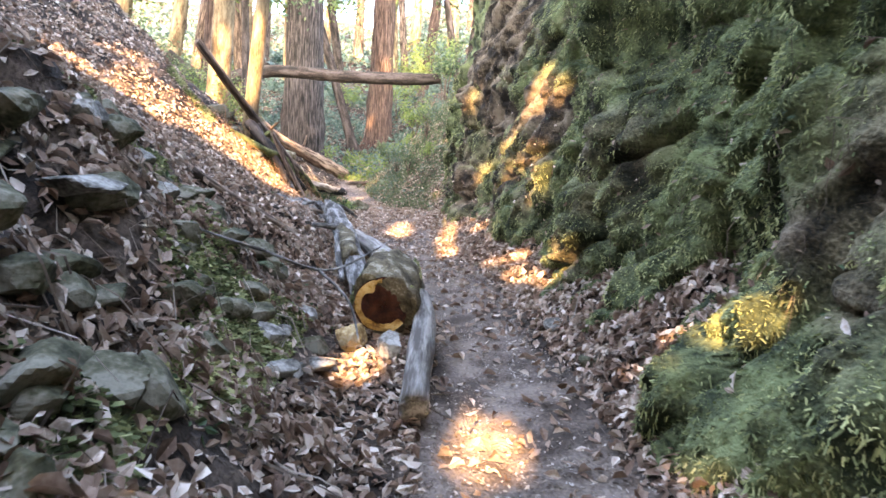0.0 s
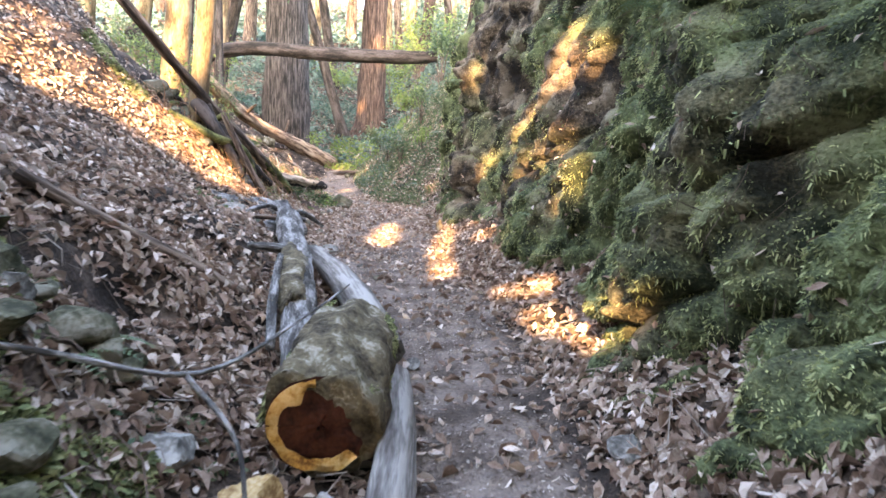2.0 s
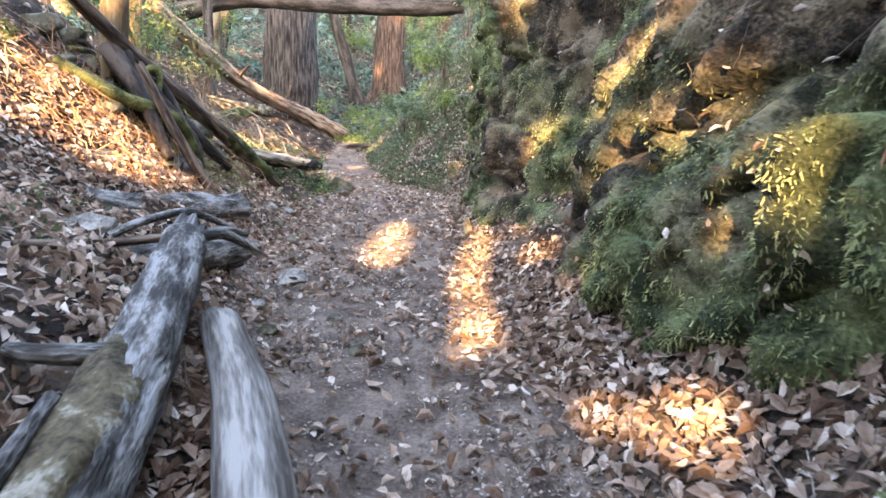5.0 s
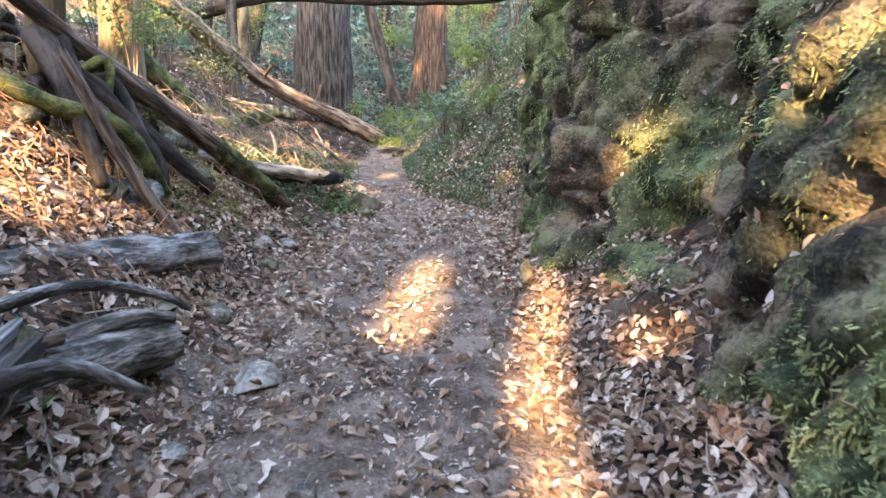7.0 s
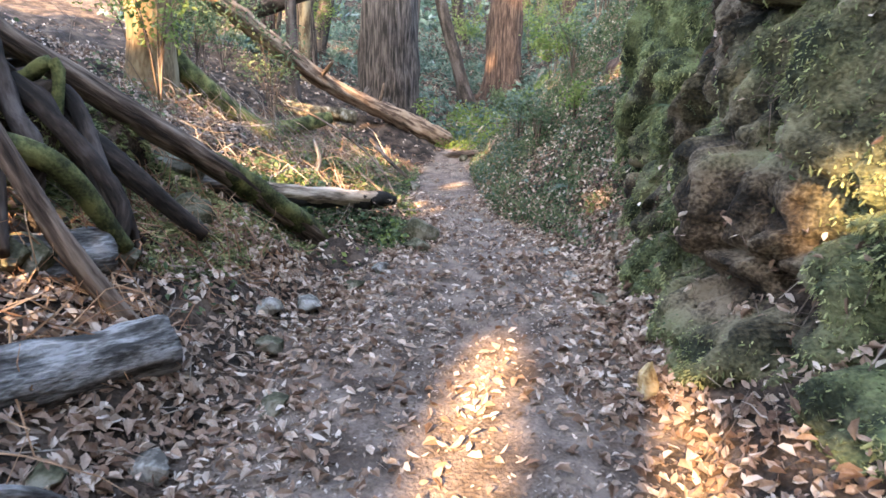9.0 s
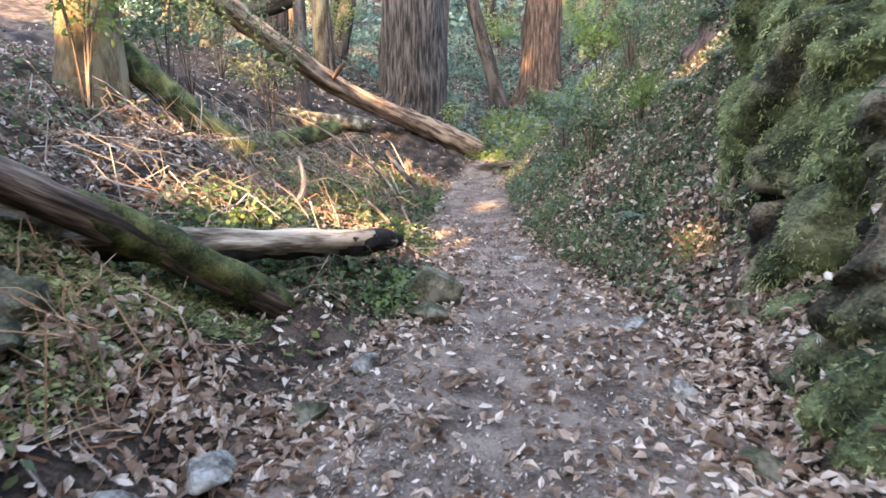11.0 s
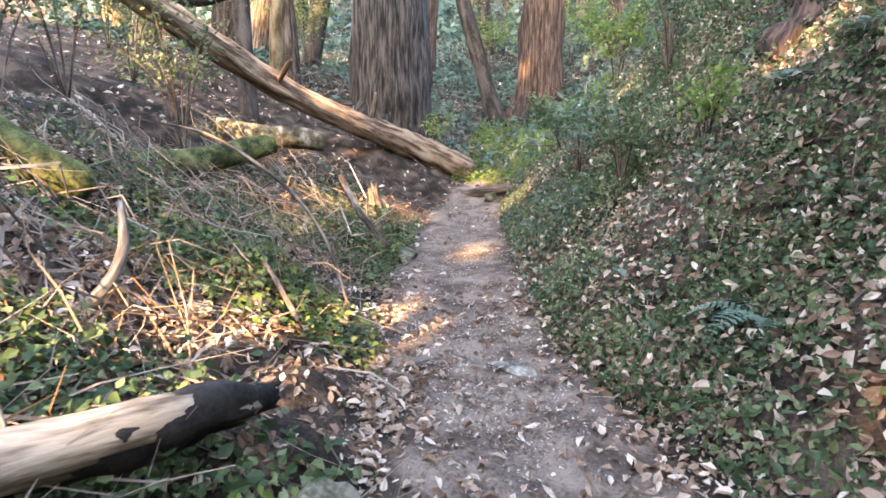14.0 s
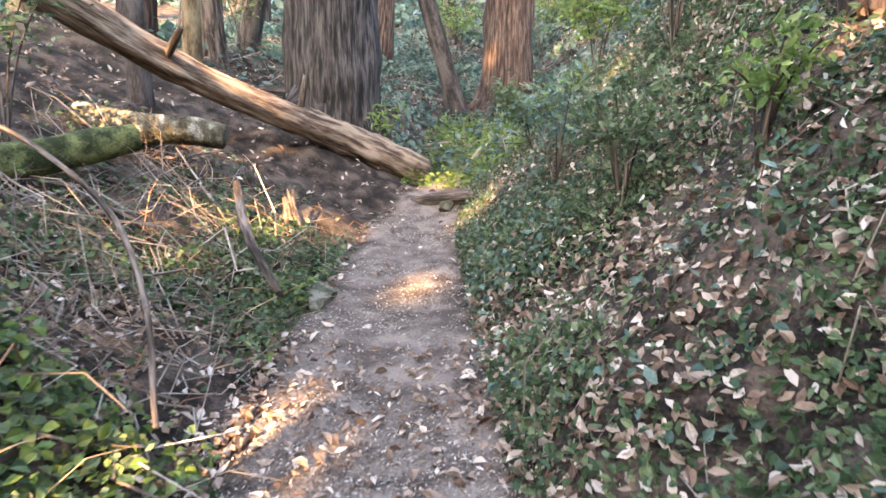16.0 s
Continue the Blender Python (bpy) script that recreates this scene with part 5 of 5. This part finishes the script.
for k, (x, y, h, w, n, mat, lab) in enumerate([
        (0.9, 20.6, 1.0, 0.5, 420, GREEN, "leafy green shrub on the ivy bank"), (0.5, 22.3, 1.2, 0.6, 520, BLUE_GREEN, "blue-green leafy shrub on the bank"), (1.7, 22.6, 1.7, 0.8, 600, GREEN, "tall green shrub on the bank"),
        (1.5, 19.6, 0.9, 0.45, 320, LIGHT_GREEN, "light green shrub on the bank"), (0.3, 25.2, 1.0, 0.7, 420, GREEN, "green shrub beside the root step"), (1.4, 26.5, 2.2, 0.9, 800, LIGHT_GREEN, "tall light green shrub above the trail"),
        (2.6, 24.5, 2.6, 1.0, 900, GREEN, "large green shrub on the bank"), (2.3, 16.3, 2.2, 0.6, 500, LIGHT_GREEN, "light green shrub at the end of the rock face"), (-2.6, 27.1, 1.3, 0.5, 90, LIGHT_GREEN, "sparse yellowish sapling before the redwood"),
        (-5.7, 17.6, 1.9, 0.9, 700, LIGHT_GREEN, "drooping light green shrub on the bank"), (-5.0, 21.0, 1.9, 0.9, 700, GREEN, "green shrub on the wooded slope"), (-4.2, 15.9, 1.8, 0.7, 500, LIGHT_GREEN, "light green leafy shrub under the tan tree"),
        (-5.3, 18.6, 2.0, 1.0, 1300, GREEN, "dense dark green shrub on the slope"), (-6.2, 20.4, 2.4, 1.2, 1500, GREEN, "dense dark green thicket on the upper slope"), (-7.6, 17.0, 2.4, 1.2, 1500, GREEN, "thick dark shrub above the bank"), (-7.0, 22.6, 2.2, 1.2, 1300, GREEN, "dark thicket beside the fallen trunk"),
        (3.0, 29.5, 3.5, 1.3, 1200, LIGHT_GREEN, "tall bright green shrub on the far bank"), (2.2, 33.0, 4.5, 1.5, 1400, LIGHT_GREEN, "sunlit tall shrub on the far bank"), (0.8, 39.0, 3.5, 1.6, 1000, LIGHT_GREEN, "sunlit shrub on the far slope"), (-2.7, 40.0, 3.0, 1.5, 900, LIGHT_GREEN, "sunlit shrub between far trunks"),
        (-7.5, 31.0, 2.5, 1.4, 900, LIGHT_GREEN, "light green shrub behind the redwood"), (-9.5, 25.0, 2.5, 1.4, 900, GREEN, "green shrub on the upper slope")]):
    shrub(x, y, on_ground(x, y), h, w, n, mat, lab, 300 + k, 0.075 if y < 24 else 0.13, 8)
